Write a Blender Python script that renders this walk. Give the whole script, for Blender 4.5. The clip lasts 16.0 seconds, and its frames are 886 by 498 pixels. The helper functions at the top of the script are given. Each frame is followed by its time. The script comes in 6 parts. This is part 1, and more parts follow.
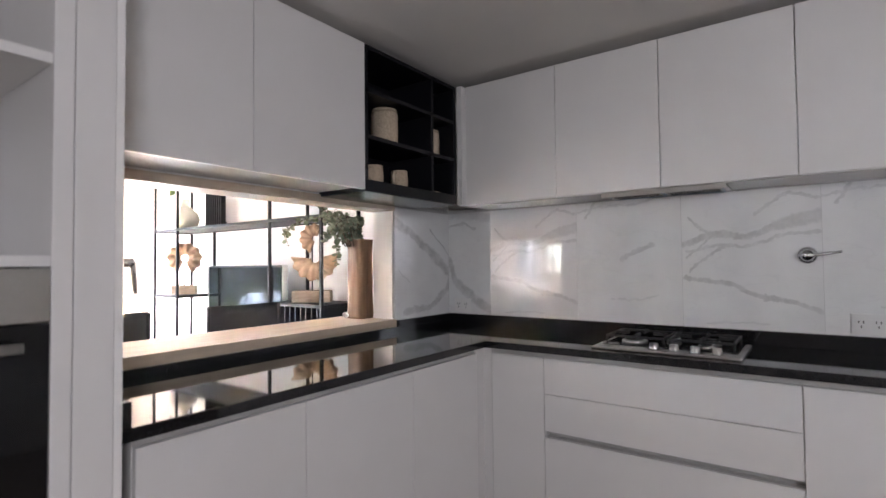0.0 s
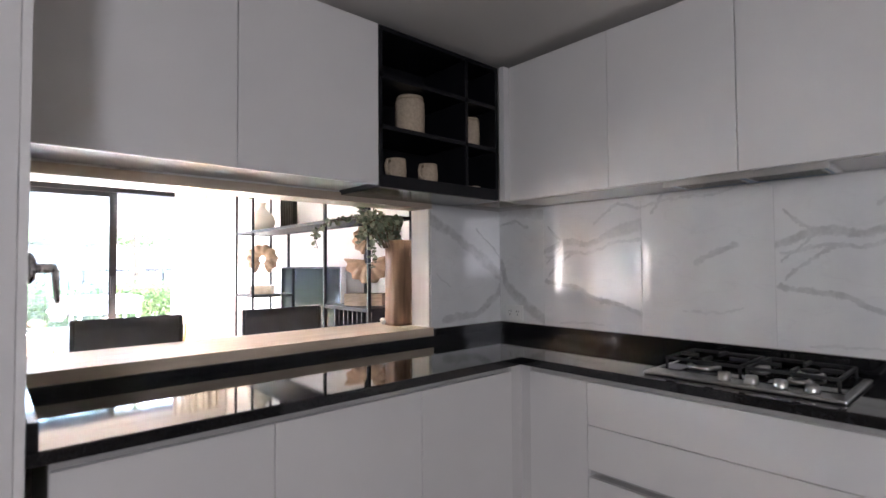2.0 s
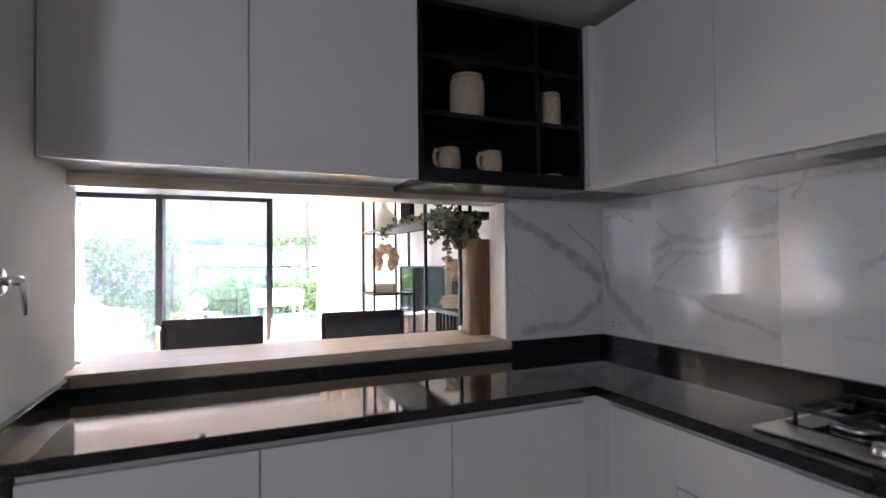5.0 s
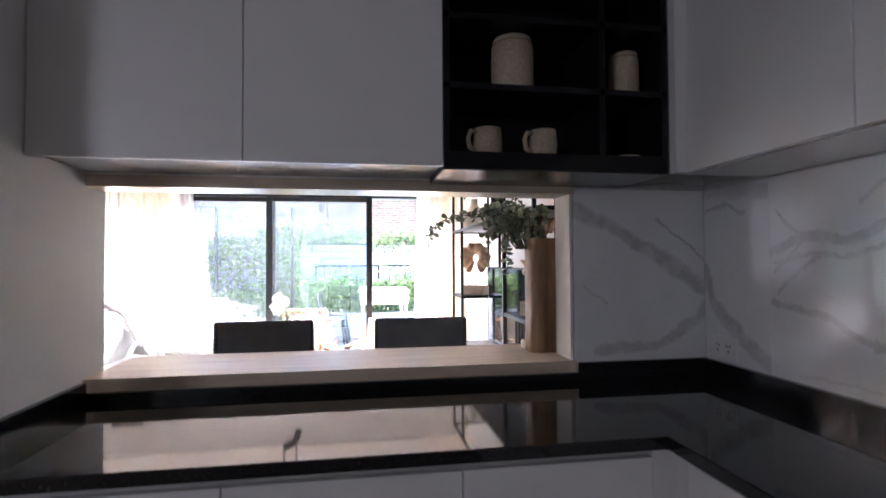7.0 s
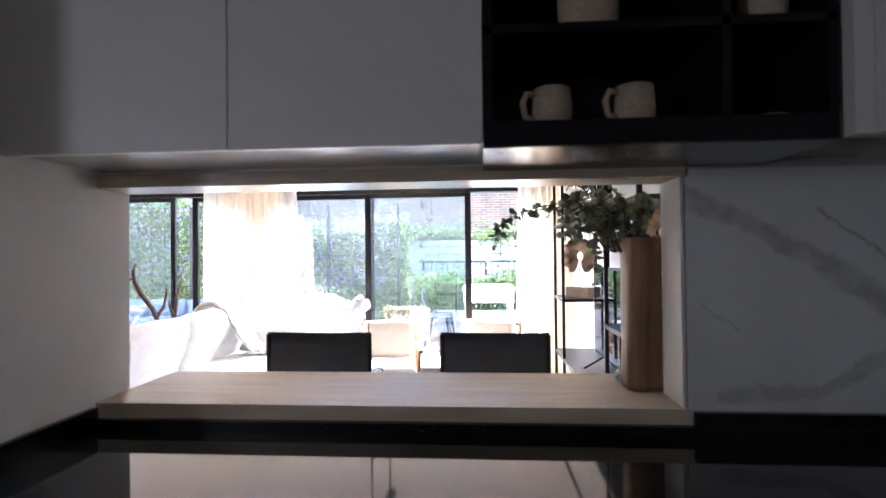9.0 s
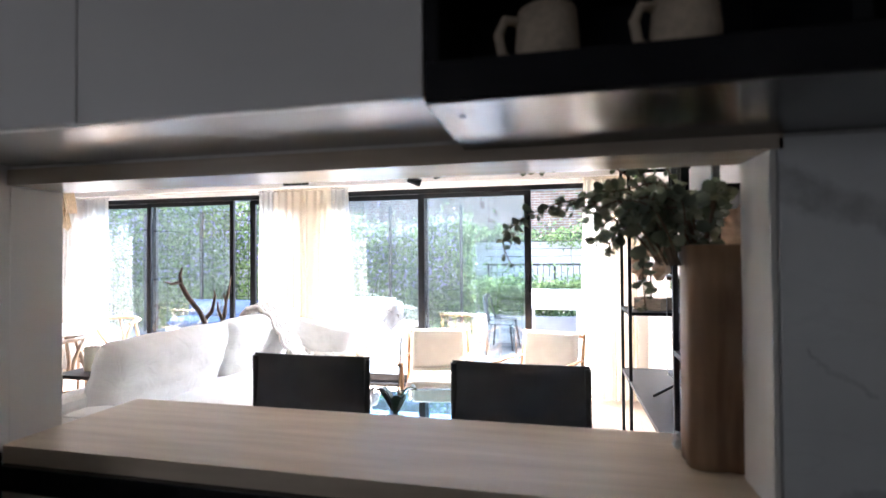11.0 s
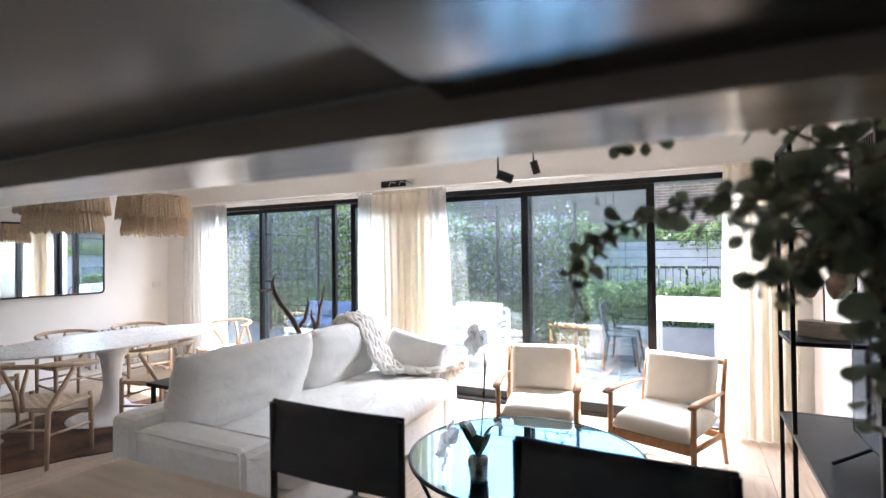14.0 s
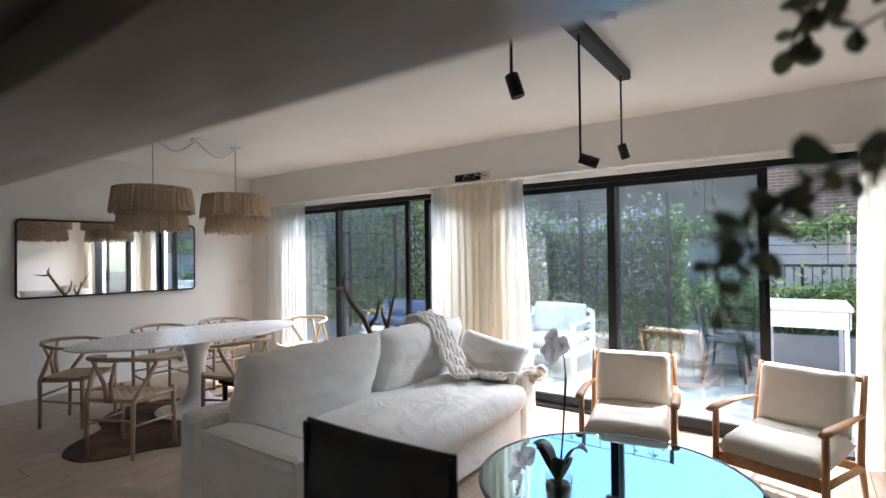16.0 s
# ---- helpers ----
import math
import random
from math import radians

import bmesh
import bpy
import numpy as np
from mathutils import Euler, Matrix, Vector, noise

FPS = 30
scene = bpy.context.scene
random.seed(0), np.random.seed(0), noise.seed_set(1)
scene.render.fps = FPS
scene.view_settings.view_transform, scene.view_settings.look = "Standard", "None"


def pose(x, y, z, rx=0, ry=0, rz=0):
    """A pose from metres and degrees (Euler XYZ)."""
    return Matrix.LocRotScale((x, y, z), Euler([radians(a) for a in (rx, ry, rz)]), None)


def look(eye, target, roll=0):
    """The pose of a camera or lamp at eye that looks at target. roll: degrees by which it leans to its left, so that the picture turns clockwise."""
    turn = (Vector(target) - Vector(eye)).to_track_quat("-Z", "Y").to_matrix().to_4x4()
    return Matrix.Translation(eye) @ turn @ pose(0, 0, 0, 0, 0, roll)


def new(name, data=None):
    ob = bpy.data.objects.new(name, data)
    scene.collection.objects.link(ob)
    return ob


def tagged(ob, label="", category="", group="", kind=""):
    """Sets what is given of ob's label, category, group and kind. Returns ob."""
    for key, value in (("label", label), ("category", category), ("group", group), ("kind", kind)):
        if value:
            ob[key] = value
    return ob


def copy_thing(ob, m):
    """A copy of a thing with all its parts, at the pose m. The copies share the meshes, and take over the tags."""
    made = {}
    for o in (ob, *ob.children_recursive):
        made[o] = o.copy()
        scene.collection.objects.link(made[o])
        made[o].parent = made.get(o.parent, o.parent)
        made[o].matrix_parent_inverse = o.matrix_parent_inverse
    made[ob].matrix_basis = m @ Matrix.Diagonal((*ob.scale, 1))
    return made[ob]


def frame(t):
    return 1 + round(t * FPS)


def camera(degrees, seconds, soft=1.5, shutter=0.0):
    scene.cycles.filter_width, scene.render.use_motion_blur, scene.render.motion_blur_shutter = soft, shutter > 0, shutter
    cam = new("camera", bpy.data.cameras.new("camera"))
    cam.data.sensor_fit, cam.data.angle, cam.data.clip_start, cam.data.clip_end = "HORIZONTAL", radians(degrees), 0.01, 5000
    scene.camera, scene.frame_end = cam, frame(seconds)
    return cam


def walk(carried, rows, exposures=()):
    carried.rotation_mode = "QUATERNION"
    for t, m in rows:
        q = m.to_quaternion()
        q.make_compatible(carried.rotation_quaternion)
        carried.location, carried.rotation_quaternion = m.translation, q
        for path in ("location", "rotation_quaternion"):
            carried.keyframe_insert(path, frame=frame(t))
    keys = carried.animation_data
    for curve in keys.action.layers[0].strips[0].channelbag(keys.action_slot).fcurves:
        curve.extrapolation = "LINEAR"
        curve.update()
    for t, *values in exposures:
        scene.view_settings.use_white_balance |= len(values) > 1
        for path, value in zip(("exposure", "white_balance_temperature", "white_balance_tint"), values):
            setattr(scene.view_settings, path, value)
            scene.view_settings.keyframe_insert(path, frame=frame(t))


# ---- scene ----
cam = camera(82.4, 16.0)
cam.data.dof.use_dof, cam.data.dof.focus_distance, cam.data.dof.aperture_fstop = True, 3.4, 2.8
PATH = [
    (0, (0.357, 0.543, 1.298), (-0.815, 2.164, 1.359), -0.6),
    (0.5, (0.371, 0.643, 1.298), (-0.874, 2.207, 1.361), -0.7),
    (1, (0.385, 0.743, 1.297), (-0.936, 2.243, 1.363), -0.6),
    (1.5, (0.408, 0.848, 1.296), (-0.99, 2.277, 1.367), -0.6),
    (2, (0.442, 0.978, 1.311), (-1.047, 2.312, 1.375), -0.4),
    (2.5, (0.458, 1.072, 1.318), (-1.098, 2.326, 1.386), -0.5),
    (3, (0.475, 1.172, 1.321), (-1.153, 2.332, 1.394), -0.5),
    (3.5, (0.482, 1.257, 1.326), (-1.207, 2.326, 1.4), -0.4),
    (4, (0.476, 1.332, 1.33), (-1.268, 2.308, 1.403), -0.4),
    (4.2, (0.474, 1.363, 1.341), (-1.293, 2.299, 1.406), -0.5),
    (6.5, (0.275, 1.77, 1.347), (-1.671, 2.227, 1.397), -0.2),
    (7, (0.228, 1.861, 1.357), (-1.746, 2.178, 1.403), -0.3),
    (7.5, (0.182, 1.918, 1.373), (-1.808, 2.11, 1.41), -0.5),
    (8, (0.1, 1.974, 1.385), (-1.899, 2.033, 1.412), -0.5),
    (8.5, (-0.014, 2.008, 1.39), (-2.013, 1.97, 1.414), -0.5),
    (9, (-0.139, 2.076, 1.397), (-2.134, 1.933, 1.421), -0.6),
    (11.5, (-0.641, 2.264, 1.433), (-2.574, 1.754, 1.465), -0.2),
    (12, (-0.733, 2.271, 1.451), (-2.645, 1.685, 1.482), -0.1),
    (12.5, (-0.827, 2.267, 1.472), (-2.717, 1.613, 1.498), -0.4),
    (13, (-0.914, 2.265, 1.481), (-2.777, 1.538, 1.51), -0.3),
    (13.5, (-0.986, 2.266, 1.484), (-2.82, 1.469, 1.514), -0.4),
    (14, (-1.067, 2.269, 1.482), (-2.863, 1.388, 1.511), -0.6),
    (14.5, (-1.142, 2.262, 1.475), (-2.898, 1.305, 1.506), -0.6),
    (15, (-1.213, 2.24, 1.463), (-2.926, 1.208, 1.496), -0.6),
    (15.5, (-1.275, 2.205, 1.463), (-2.949, 1.112, 1.495), -0.6),
    (16, (-1.331, 2.174, 1.468), (-2.966, 1.022, 1.494), -0.7),
]
EXPOSURES = [(0, 5.6, 6500, 22), (4, 5.06, 6250, 23), (7, 4.37, 6100, 24), (9, 4.05, 6050, 22), (11.5, 3.6, 6150, 17), (13, 3.0, 6100, 15), (15, 2.5, 6200, 14), (16, 2.0, 6250, 13)]
walk(cam, [(t, look(eye, target, roll)) for t, eye, target, roll in PATH], EXPOSURES)

# ---- light ----
world = bpy.data.worlds.new("sky_world")
scene.world = world
world.use_nodes = True
wn = world.node_tree.nodes
sky = wn.new("ShaderNodeTexSky")
sky.sky_type = "NISHITA"
sky.sun_disc = False
SUN_ELEV, SUN_FROM = 55.0, (-0.97, 0.24)      # towards the sun, in plan
sky.sun_elevation = radians(SUN_ELEV)
sky.sun_rotation = math.atan2(SUN_FROM[0], SUN_FROM[1])
wn["Background"].inputs["Strength"].default_value = 0.145
world.node_tree.links.new(sky.outputs["Color"], wn["Background"].inputs["Color"])
sun = bpy.data.lights.new("sun", "SUN")
sun.energy, sun.angle, sun.color = 3.6, radians(0.5), (1.0, 0.97, 0.92)
ce = math.cos(radians(SUN_ELEV))
sun_ob = new("sun", sun)
sun_ob.matrix_world = look((0, 0, 20), (-SUN_FROM[0] * ce, -SUN_FROM[1] * ce, 20 - math.sin(radians(SUN_ELEV))))


def fill_light(name, x, y, z, target, w, h, watts, colour):
    """An added area lamp for daylight, aimed at target."""
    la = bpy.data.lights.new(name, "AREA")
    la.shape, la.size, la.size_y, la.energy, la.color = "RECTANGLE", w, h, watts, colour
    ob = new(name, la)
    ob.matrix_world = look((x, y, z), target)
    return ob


# added fill lamp in a made-up window recess, unseen behind the walker
fill_light("window_light_kitchen", 2.47, -0.60, 1.6, (-0.6, 3.0, 1.6), 0.95, 0.95, 1.32, (0.88, 0.955, 1.0))
# added lamps outside, above the two glazed doors, boosting the sky's light indoors
fill_light("window_light_dining", -6.45, -2.25, 2.75, (-4.6, -2.25, 0.9), 2.9, 1.0, 76, (0.90, 0.95, 1.0))
fill_light("window_light_lounge", -6.45, 1.25, 2.75, (-4.6, 1.25, 0.9), 2.9, 1.0, 108, (0.90, 0.95, 1.0))


# ---- materials ----
def material(name, colour, rough=0.5, metal=0.0, var=0.06, scale=6.0, bump=0.0, bscale=60.0, spec=0.5, stretch=(1, 1, 1), second=None, coat=0.0):
    """Plain surface with two scales of tone variation and fine relief."""
    m = bpy.data.materials.new(name)
    m.use_nodes = True
    nt = m.node_tree
    b = nt.nodes["Principled BSDF"]
    b.inputs["Roughness"].default_value, b.inputs["Metallic"].default_value = rough, metal
    b.inputs["Specular IOR Level"].default_value = spec
    b.inputs["Coat Weight"].default_value = coat
    tc = nt.nodes.new("ShaderNodeTexCoord")
    mp = nt.nodes.new("ShaderNodeMapping")
    mp.inputs["Scale"].default_value = stretch
    nt.links.new(tc.outputs["Object"], mp.inputs["Vector"])
    big = nt.nodes.new("ShaderNodeTexNoise")
    big.inputs["Scale"].default_value, big.inputs["Detail"].default_value = scale, 5.0
    nt.links.new(mp.outputs["Vector"], big.inputs["Vector"])
    ramp = nt.nodes.new("ShaderNodeValToRGB")
    c = Vector(colour)
    lo = second if second else tuple(c * (1 - var * 1.4))
    ramp.color_ramp.elements[0].color, ramp.color_ramp.elements[1].color = (*lo, 1), (*(c * (1 + var * 0.6)), 1)
    ramp.color_ramp.elements[0].position, ramp.color_ramp.elements[1].position = 0.32, 0.68
    nt.links.new(big.outputs["Fac"], ramp.inputs["Fac"])
    rnd = nt.nodes.new("ShaderNodeObjectInfo")
    hsv = nt.nodes.new("ShaderNodeHueSaturation")
    mr = nt.nodes.new("ShaderNodeMapRange")
    mr.inputs["To Min"].default_value, mr.inputs["To Max"].default_value = 1 - var * 0.6, 1 + var * 0.6
    nt.links.new(rnd.outputs["Random"], mr.inputs["Value"])
    nt.links.new(mr.outputs["Result"], hsv.inputs["Value"])
    nt.links.new(ramp.outputs["Color"], hsv.inputs["Color"])
    nt.links.new(hsv.outputs["Color"], b.inputs["Base Color"])
    fine = nt.nodes.new("ShaderNodeTexNoise")
    fine.inputs["Scale"].default_value, fine.inputs["Detail"].default_value = bscale, 4.0
    nt.links.new(mp.outputs["Vector"], fine.inputs["Vector"])
    rr = nt.nodes.new("ShaderNodeMapRange")
    rr.inputs["To Min"].default_value, rr.inputs["To Max"].default_value = max(0.02, rough * 0.85), min(1, rough * 1.15)
    nt.links.new(fine.outputs["Fac"], rr.inputs["Value"])
    nt.links.new(rr.outputs["Result"], b.inputs["Roughness"])
    if bump:
        bp = nt.nodes.new("ShaderNodeBump")
        bp.inputs["Strength"].default_value, bp.inputs["Distance"].default_value = bump, 0.004
        nt.links.new(fine.outputs["Fac"], bp.inputs["Height"])
        nt.links.new(bp.outputs["Normal"], b.inputs["Normal"])
    return m


def bsdf(m):
    return m.node_tree.nodes["Principled BSDF"]


def marble_material(name, veins):
    """Pale marble-look tile; veins are (width, strength, points) lines in the tile's own plane (along, height)."""
    m = bpy.data.materials.new(name)
    m.use_nodes = True
    nt, b = m.node_tree, m.node_tree.nodes["Principled BSDF"]
    tc = nt.nodes.new("ShaderNodeTexCoord")

    def node(kind, op=None, a=None, b_=None):
        n = nt.nodes.new(kind)
        if op:
            n.operation = op
        for k, v in ((0, a), (1, b_)):
            if v is None:
                continue
            if hasattr(v, "is_output"):
                nt.links.new(v, n.inputs[k])
            else:
                n.inputs[k].default_value = v
        return n

    def cloud(scale, detail, rough=0.55):
        n = nt.nodes.new("ShaderNodeTexNoise")
        n.inputs["Scale"].default_value, n.inputs["Detail"].default_value, n.inputs["Roughness"].default_value = scale, detail, rough
        nt.links.new(tc.outputs["Object"], n.inputs["Vector"])
        return n

    # coordinates bent at two scales, so that the lines wander and fray
    bend, fray = cloud(7.0, 4.0), cloud(46.0, 6.0, 0.75)
    at = tc.outputs["Object"]
    for n, size in ((bend, 0.075), (fray, 0.034)):
        off = node("ShaderNodeVectorMath", "SUBTRACT", n.outputs["Color"], (0.5, 0.5, 0.5))
        sc = node("ShaderNodeVectorMath", "SCALE", off.outputs["Vector"])
        sc.inputs["Scale"].default_value = size
        at = node("ShaderNodeVectorMath", "ADD", at, sc.outputs["Vector"]).outputs["Vector"]
    flat = node("ShaderNodeVectorMath", "MULTIPLY", at, (1, 0, 1)).outputs["Vector"]
    total = None
    for width, strength, line in veins:
        for (u0, v0), (u1, v1) in zip(line, line[1:]):
            a, d = Vector((u0, 0, v0)), Vector((u1 - u0, 0, v1 - v0))
            pa = node("ShaderNodeVectorMath", "SUBTRACT", flat, tuple(a)).outputs["Vector"]
            dot = node("ShaderNodeVectorMath", "DOT_PRODUCT", pa, tuple(d / d.length_squared)).outputs["Value"]
            h = node("ShaderNodeClamp", None, dot).outputs["Result"]
            back = node("ShaderNodeVectorMath", "SCALE", tuple(d))
            nt.links.new(h, back.inputs["Scale"])
            gap = node("ShaderNodeVectorMath", "DISTANCE", pa, back.outputs["Vector"]).outputs["Value"]
            mr = nt.nodes.new("ShaderNodeMapRange")
            mr.interpolation_type = "SMOOTHSTEP"
            mr.inputs["From Min"].default_value, mr.inputs["From Max"].default_value = width * 0.55, width * 1.25
            mr.inputs["To Min"].default_value, mr.inputs["To Max"].default_value = strength * 0.8, 0.0
            nt.links.new(gap, mr.inputs["Value"])
            out = mr.outputs["Result"]
            total = out if total is None else node("ShaderNodeMath", "MAXIMUM", total, out).outputs["Value"]
    # faint hair veins of the ground: the middle contour of a stretched noise
    turn = nt.nodes.new("ShaderNodeMapping")
    turn.inputs["Rotation"].default_value, turn.inputs["Scale"].default_value = (0, 0.45, 0), (1.0, 1.0, 3.2)
    nt.links.new(tc.outputs["Object"], turn.inputs["Vector"])
    hair = cloud(2.1, 6.0, 0.5)
    nt.links.new(turn.outputs["Vector"], hair.inputs["Vector"])
    dist = node("ShaderNodeMath", "ABSOLUTE", node("ShaderNodeMath", "SUBTRACT", hair.outputs["Fac"], 0.5).outputs["Value"]).outputs["Value"]
    thin = nt.nodes.new("ShaderNodeMapRange")
    thin.inputs["From Max"].default_value, thin.inputs["To Min"].default_value, thin.inputs["To Max"].default_value = 0.010, 0.075, 0.0
    nt.links.new(dist, thin.inputs["Value"])
    total = node("ShaderNodeMath", "MAXIMUM", total, thin.outputs["Result"]).outputs["Value"]
    patch = nt.nodes.new("ShaderNodeMapRange")
    patch.inputs["From Min"].default_value, patch.inputs["From Max"].default_value = 0.34, 0.60
    patch.inputs["To Min"].default_value, patch.inputs["To Max"].default_value = 0.32, 1.0
    nt.links.new(cloud(16.0, 6.0, 0.65).outputs["Fac"], patch.inputs["Value"])
    total = node("ShaderNodeMath", "MULTIPLY", total, patch.outputs["Result"]).outputs["Value"]
    cr = nt.nodes.new("ShaderNodeValToRGB")
    cr.color_ramp.elements[0].color, cr.color_ramp.elements[1].color = (0.70, 0.695, 0.69, 1), (0.80, 0.80, 0.79, 1)
    cr.color_ramp.elements[0].position, cr.color_ramp.elements[1].position = 0.3, 0.62
    nt.links.new(cloud(3.2, 7.0).outputs["Fac"], cr.inputs["Fac"])
    fin = nt.nodes.new("ShaderNodeMix")
    fin.data_type = "RGBA"
    nt.links.new(total, fin.inputs["Factor"])
    nt.links.new(cr.outputs["Color"], fin.inputs["A"])
    fin.inputs["B"].default_value = (0.22, 0.215, 0.215, 1)
    nt.links.new(fin.outputs["Result"], b.inputs["Base Color"])
    b.inputs["Roughness"].default_value = 0.035
    b.inputs["Specular IOR Level"].default_value = 0.8
    return m


def wood_material(name, light, dark, scale=3.0, stretch=(1, 12, 12), rough=0.42, bump=0.12):
    m = material(name, light, rough, 0, 0.1, scale, bump, 90, stretch=stretch, second=dark)
    return m


def glass_material(name, tint=(1, 1, 1), rough=0.0, low=0.05, dust=0.0):
    m = bpy.data.materials.new(name)
    m.use_nodes = True
    nt = m.node_tree
    nt.nodes.remove(nt.nodes["Principled BSDF"])
    tr = nt.nodes.new("ShaderNodeBsdfTransparent")
    tr.inputs["Color"].default_value = (*tint, 1)
    gl = nt.nodes.new("ShaderNodeBsdfGlossy")
    gl.inputs["Roughness"].default_value = rough
    lw = nt.nodes.new("ShaderNodeLayerWeight")
    lw.inputs["Blend"].default_value = 0.5
    pw = nt.nodes.new("ShaderNodeMath")
    pw.operation = "POWER"
    pw.inputs[1].default_value = 4.0
    nt.links.new(lw.outputs["Facing"], pw.inputs[0])
    fr = nt.nodes.new("ShaderNodeMapRange")
    fr.inputs["To Min"].default_value, fr.inputs["To Max"].default_value = low, 0.9
    nt.links.new(pw.outputs["Value"], fr.inputs["Value"])
    mx = nt.nodes.new("ShaderNodeMixShader")
    nt.links.new(fr.outputs["Result"], mx.inputs["Fac"])
    nt.links.new(tr.outputs["BSDF"], mx.inputs[1])
    nt.links.new(gl.outputs["BSDF"], mx.inputs[2])
    last = mx
    if dust:
        df = nt.nodes.new("ShaderNodeBsdfTranslucent")
        df.inputs["Color"].default_value = (0.85, 0.9, 0.95, 1)
        tc = nt.nodes.new("ShaderNodeTexCoord")
        nz = nt.nodes.new("ShaderNodeTexNoise")
        nz.inputs["Scale"].default_value, nz.inputs["Detail"].default_value = 1.6, 6.0
        nt.links.new(tc.outputs["Object"], nz.inputs["Vector"])
        mr = nt.nodes.new("ShaderNodeMapRange")
        mr.inputs["From Min"].default_value, mr.inputs["From Max"].default_value = 0.35, 0.7
        mr.inputs["To Min"].default_value, mr.inputs["To Max"].default_value = dust * 0.35, dust
        nt.links.new(nz.outputs["Fac"], mr.inputs["Value"])
        last = nt.nodes.new("ShaderNodeMixShader")
        nt.links.new(mr.outputs["Result"], last.inputs["Fac"])
        nt.links.new(mx.outputs["Shader"], last.inputs[1])
        nt.links.new(df.outputs["BSDF"], last.inputs[2])
    nt.links.new(last.outputs["Shader"], nt.nodes["Material Output"].inputs["Surface"])
    return m


def cloth_material(name, colour, weave=420.0, translucent=0.0, see=0.0, bump=0.25, var=0.05):
    m = material(name, colour, 0.9, 0, var, 5.0, bump, weave, spec=0.15)
    if translucent:
        nt = m.node_tree
        b = bsdf(m)
        t = nt.nodes.new("ShaderNodeBsdfTranslucent")
        t.inputs["Color"].default_value = (*colour, 1)
        mx = nt.nodes.new("ShaderNodeMixShader")
        mx.inputs["Fac"].default_value = translucent
        nt.links.new(b.outputs["BSDF"], mx.inputs[1])
        nt.links.new(t.outputs["BSDF"], mx.inputs[2])
        last = mx
        if see:
            tp = nt.nodes.new("ShaderNodeBsdfTransparent")
            m2 = nt.nodes.new("ShaderNodeMixShader")
            m2.inputs["Fac"].default_value = see
            nt.links.new(mx.outputs["Shader"], m2.inputs[1])
            nt.links.new(tp.outputs["BSDF"], m2.inputs[2])
            last = m2
        nt.links.new(last.outputs["Shader"], nt.nodes["Material Output"].inputs["Surface"])
    return m


def leaf_material(name, a, b_, rough=0.5):
    m = bpy.data.materials.new(name)
    m.use_nodes = True
    nt, b = m.node_tree, m.node_tree.nodes["Principled BSDF"]
    g = nt.nodes.new("ShaderNodeNewGeometry")
    r = nt.nodes.new("ShaderNodeValToRGB")
    r.color_ramp.elements[0].color, r.color_ramp.elements[1].color = (*a, 1), (*b_, 1)
    nt.links.new(g.outputs["Random Per Island"], r.inputs["Fac"])
    nt.links.new(r.outputs["Color"], b.inputs["Base Color"])
    b.inputs["Roughness"].default_value = rough
    t = nt.nodes.new("ShaderNodeBsdfTranslucent")
    nt.links.new(r.outputs["Color"], t.inputs["Color"])
    mx = nt.nodes.new("ShaderNodeMixShader")
    mx.inputs["Fac"].default_value = 0.42
    nt.links.new(b.outputs["BSDF"], mx.inputs[1])
    nt.links.new(t.outputs["BSDF"], mx.inputs[2])
    nt.links.new(mx.outputs["Shader"], nt.nodes["Material Output"].inputs["Surface"])
    return m


def brick_material():
    m = bpy.data.materials.new("red_brown_brick")
    m.use_nodes = True
    nt, b = m.node_tree, m.node_tree.nodes["Principled BSDF"]
    tc = nt.nodes.new("ShaderNodeTexCoord")
    mp = nt.nodes.new("ShaderNodeMapping")
    mp.inputs["Rotation"].default_value = (radians(90), 0, radians(90))
    nt.links.new(tc.outputs["Object"], mp.inputs["Vector"])
    sx = nt.nodes.new("ShaderNodeSeparateXYZ")
    cx = nt.nodes.new("ShaderNodeCombineXYZ")
    nt.links.new(tc.outputs["Object"], sx.inputs["Vector"])
    nt.links.new(sx.outputs["Y"], cx.inputs["X"])
    nt.links.new(sx.outputs["Z"], cx.inputs["Y"])
    br = nt.nodes.new("ShaderNodeTexBrick")
    br.inputs["Scale"].default_value = 1.0
    br.inputs["Brick Width"].default_value, br.inputs["Row Height"].default_value, br.inputs["Mortar Size"].default_value = 0.22, 0.058, 0.009
    br.inputs["Color1"].default_value, br.inputs["Color2"].default_value, br.inputs["Mortar"].default_value = (0.24, 0.145, 0.105, 1), (0.16, 0.10, 0.08, 1), (0.27, 0.25, 0.23, 1)
    nt.links.new(cx.outputs["Vector"], br.inputs["Vector"])
    nz = nt.nodes.new("ShaderNodeTexNoise")
    nz.inputs["Scale"].default_value = 3.0
    nt.links.new(tc.outputs["Object"], nz.inputs["Vector"])
    hs = nt.nodes.new("ShaderNodeHueSaturation")
    mr = nt.nodes.new("ShaderNodeMapRange")
    mr.inputs["To Min"].default_value, mr.inputs["To Max"].default_value = 0.6, 1.5
    nt.links.new(nz.outputs["Fac"], mr.inputs["Value"])
    nt.links.new(mr.outputs["Result"], hs.inputs["Value"])
    nt.links.new(br.outputs["Color"], hs.inputs["Color"])
    nt.links.new(hs.outputs["Color"], b.inputs["Base Color"])
    bp = nt.nodes.new("ShaderNodeBump")
    bp.invert = True
    bp.inputs["Distance"].default_value = 0.01
    nt.links.new(br.outputs["Fac"], bp.inputs["Height"])
    nt.links.new(bp.outputs["Normal"], b.inputs["Normal"])
    b.inputs["Roughness"].default_value = 0.9
    return m


